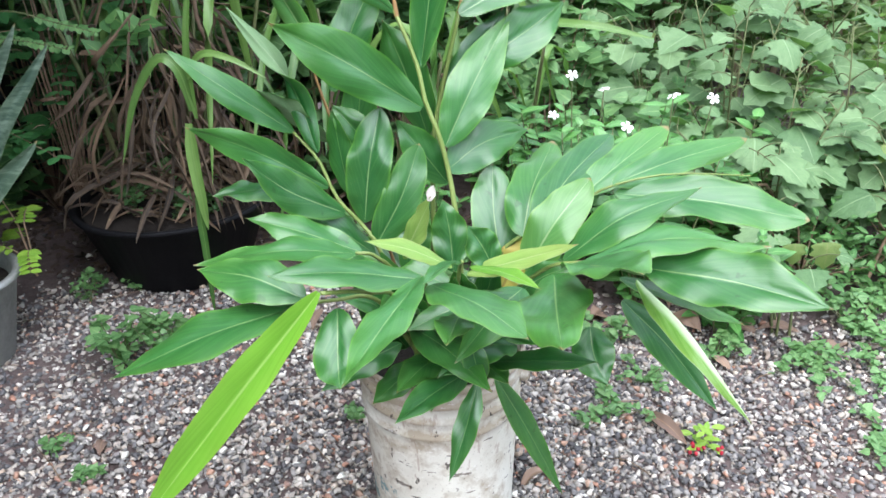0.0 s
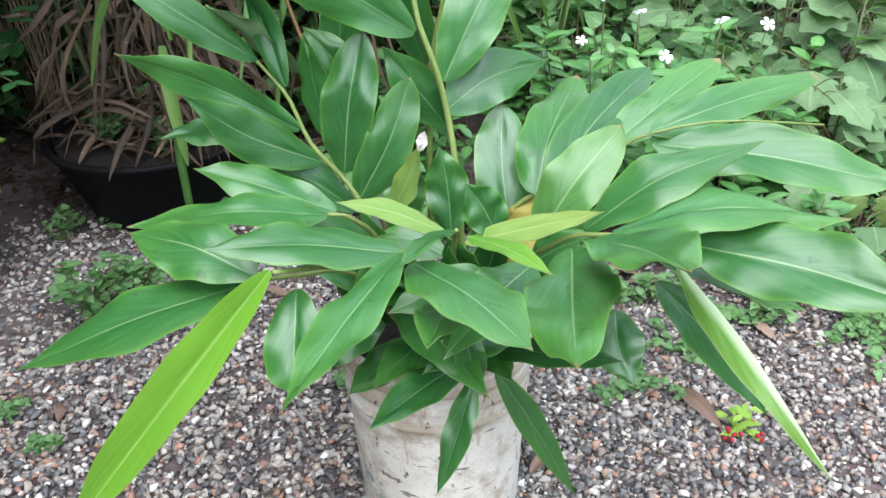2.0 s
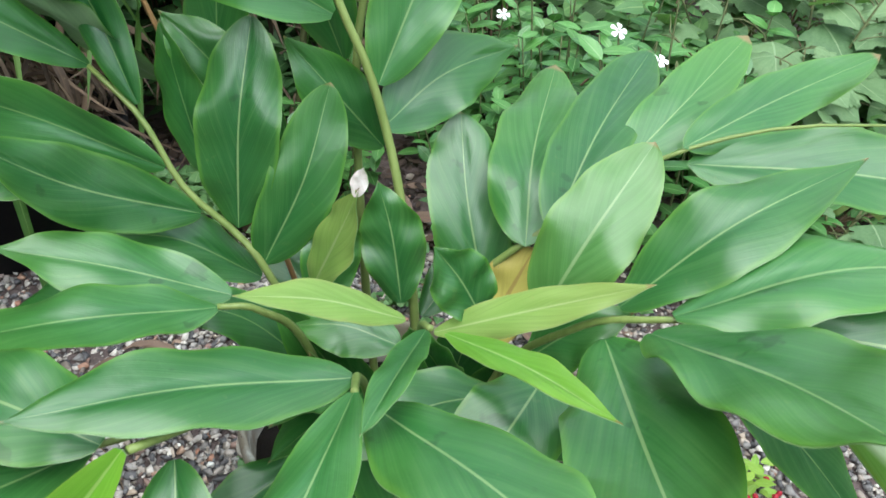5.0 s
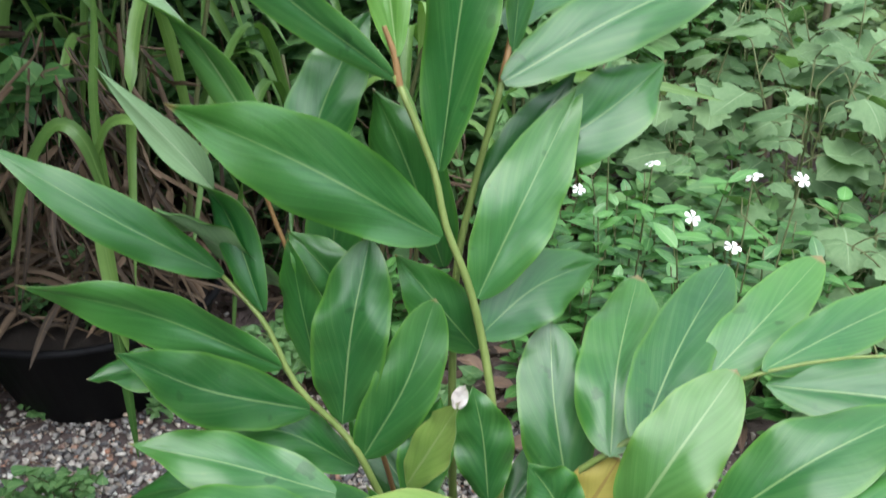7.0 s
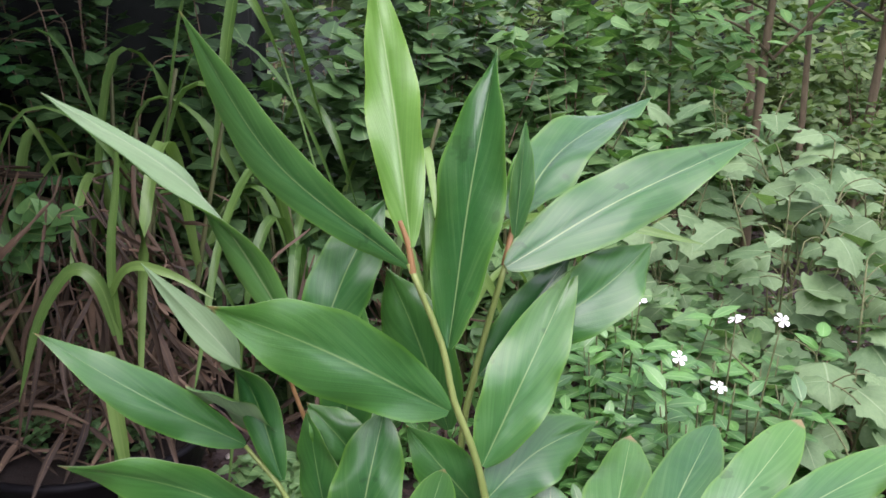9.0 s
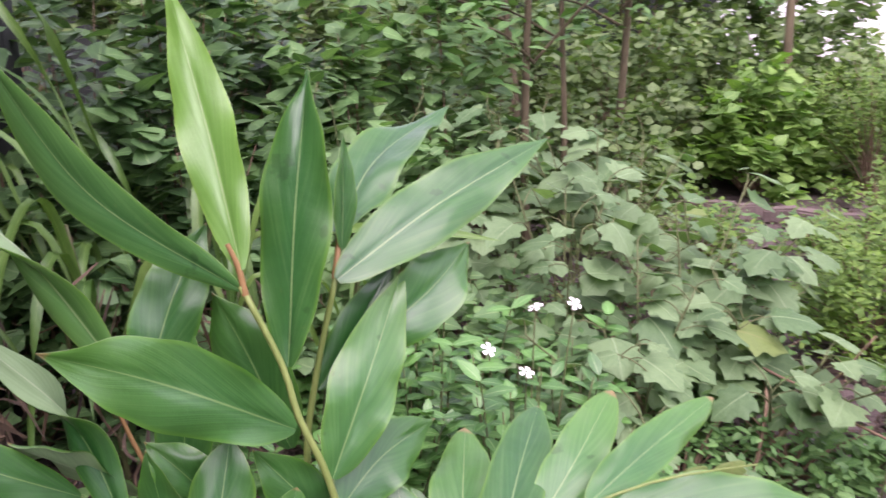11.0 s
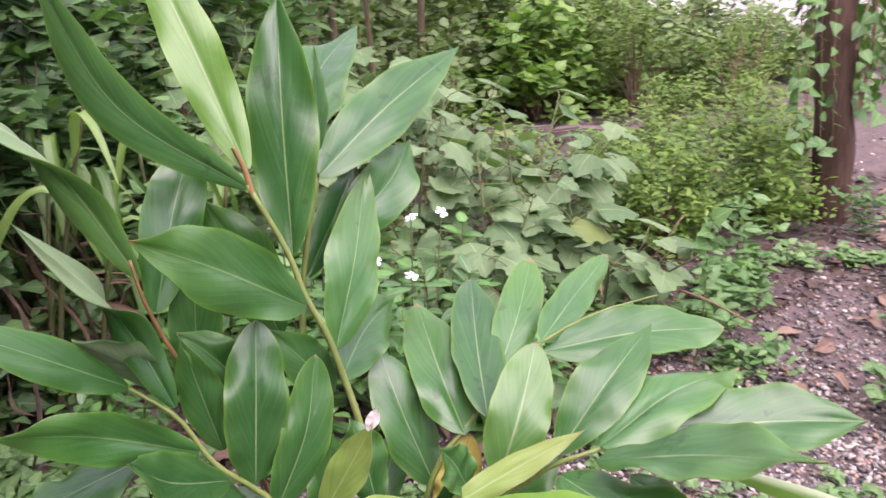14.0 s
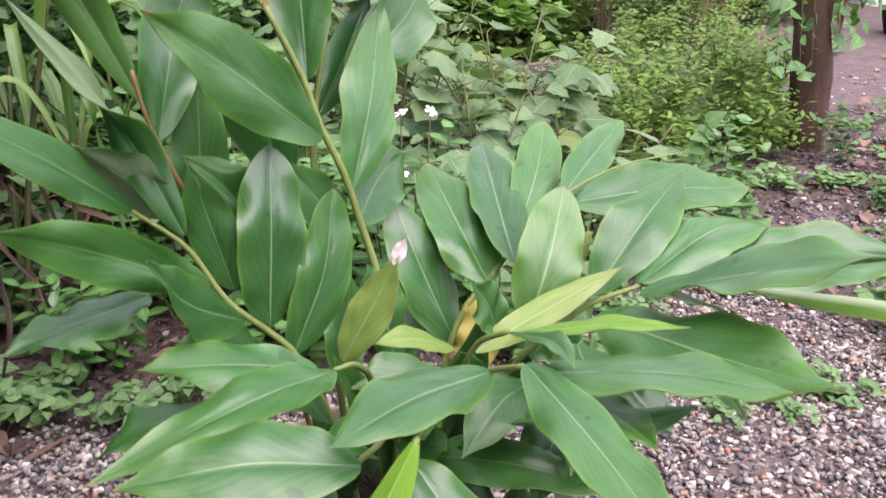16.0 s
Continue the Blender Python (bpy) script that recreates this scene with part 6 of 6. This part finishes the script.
def in_field(r, x, y):
    n = len(x)
    keep = (y < edge_of(x) + r.normal(0, 0.09, n)) & (np.hypot(x - 0.155, y - 1.445) > 0.128)
    return np.stack([x[keep], y[keep]], 1)


def depth(r, n):
    """Mostly where the pot stands, thinning out towards the south."""
    return np.where(r.rand(n) < 0.08, 1.02 - np.abs(r.normal(0, 0.3, n)), r.uniform(0.98, 2.4, n))


def left_field(r, n):
    return in_field(r, -1.2 + 1.75 * r.rand(n) ** 0.85 + r.normal(0, 0.12, n), depth(r, n))


def right_field(r, n):
    return in_field(r, 0.1 + 1.45 * r.rand(n) + r.normal(0, 0.12, n), depth(r, n))


def far_field(r, n):
    x, y = r.uniform(1.5, 3.4, n), r.uniform(0.9, 3.0, n)
    keep = (y < edge_of(x) + r.normal(0, 0.1, n)) & (r.rand(n) > (x - 1.6) / 2.0)
    return np.stack([x[keep], y[keep]], 1)


def sparse_field(r, n):
    x, y = r.uniform(-1.6, 4.5, n), r.uniform(1.9, 4.2, n)
    return np.stack([x, y], 1)


# same stones; brightness per field is painted in to suit the light
gravel_field("gravel", 36000, left_field, 0.0038, 0.0122, 1, "loose charcoal, grey and white gravel")
gravel_field("gravel_pale", 34000, right_field, 0.0036, 0.0115, 4, "loose pinkish grey and white gravel, its brightness painted in", PEBBLES_RIGHT)
gravel_field("gravel_sparse", 14000, far_field, 0.0045, 0.013, 2, "loose pinkish grey gravel, dimmed in colour, thinning into soil", PEBBLES_FAR)
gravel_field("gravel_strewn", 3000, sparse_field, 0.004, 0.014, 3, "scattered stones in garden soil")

# the larger stones that lie loose on top
stone_meshes = []
for sv, sf in SHAPES:
    stone_meshes.append(mesh_of("pebble", sv * 0.0096, sf.tolist(), PEBBLE))
rng = random.Random(9)
made = 0
while made < 290:
    x, y = rng.uniform(-0.75, 1.3), rng.uniform(1.1, 1.95)
    if math.hypot(x - 0.155, y - 1.445) < 0.16:
        continue
    ob = new("pebble", rng.choice(stone_meshes))
    ob.parent = ground
    k = rng.uniform(0.85, 1.5)
    ob.matrix_local = pose(x, y, 0.0085 + 0.002 * k, rng.uniform(-25, 25), rng.uniform(-25, 25), rng.uniform(0, 360)) @ Matrix.Diagonal((k, k, k, 1))
    made += 1
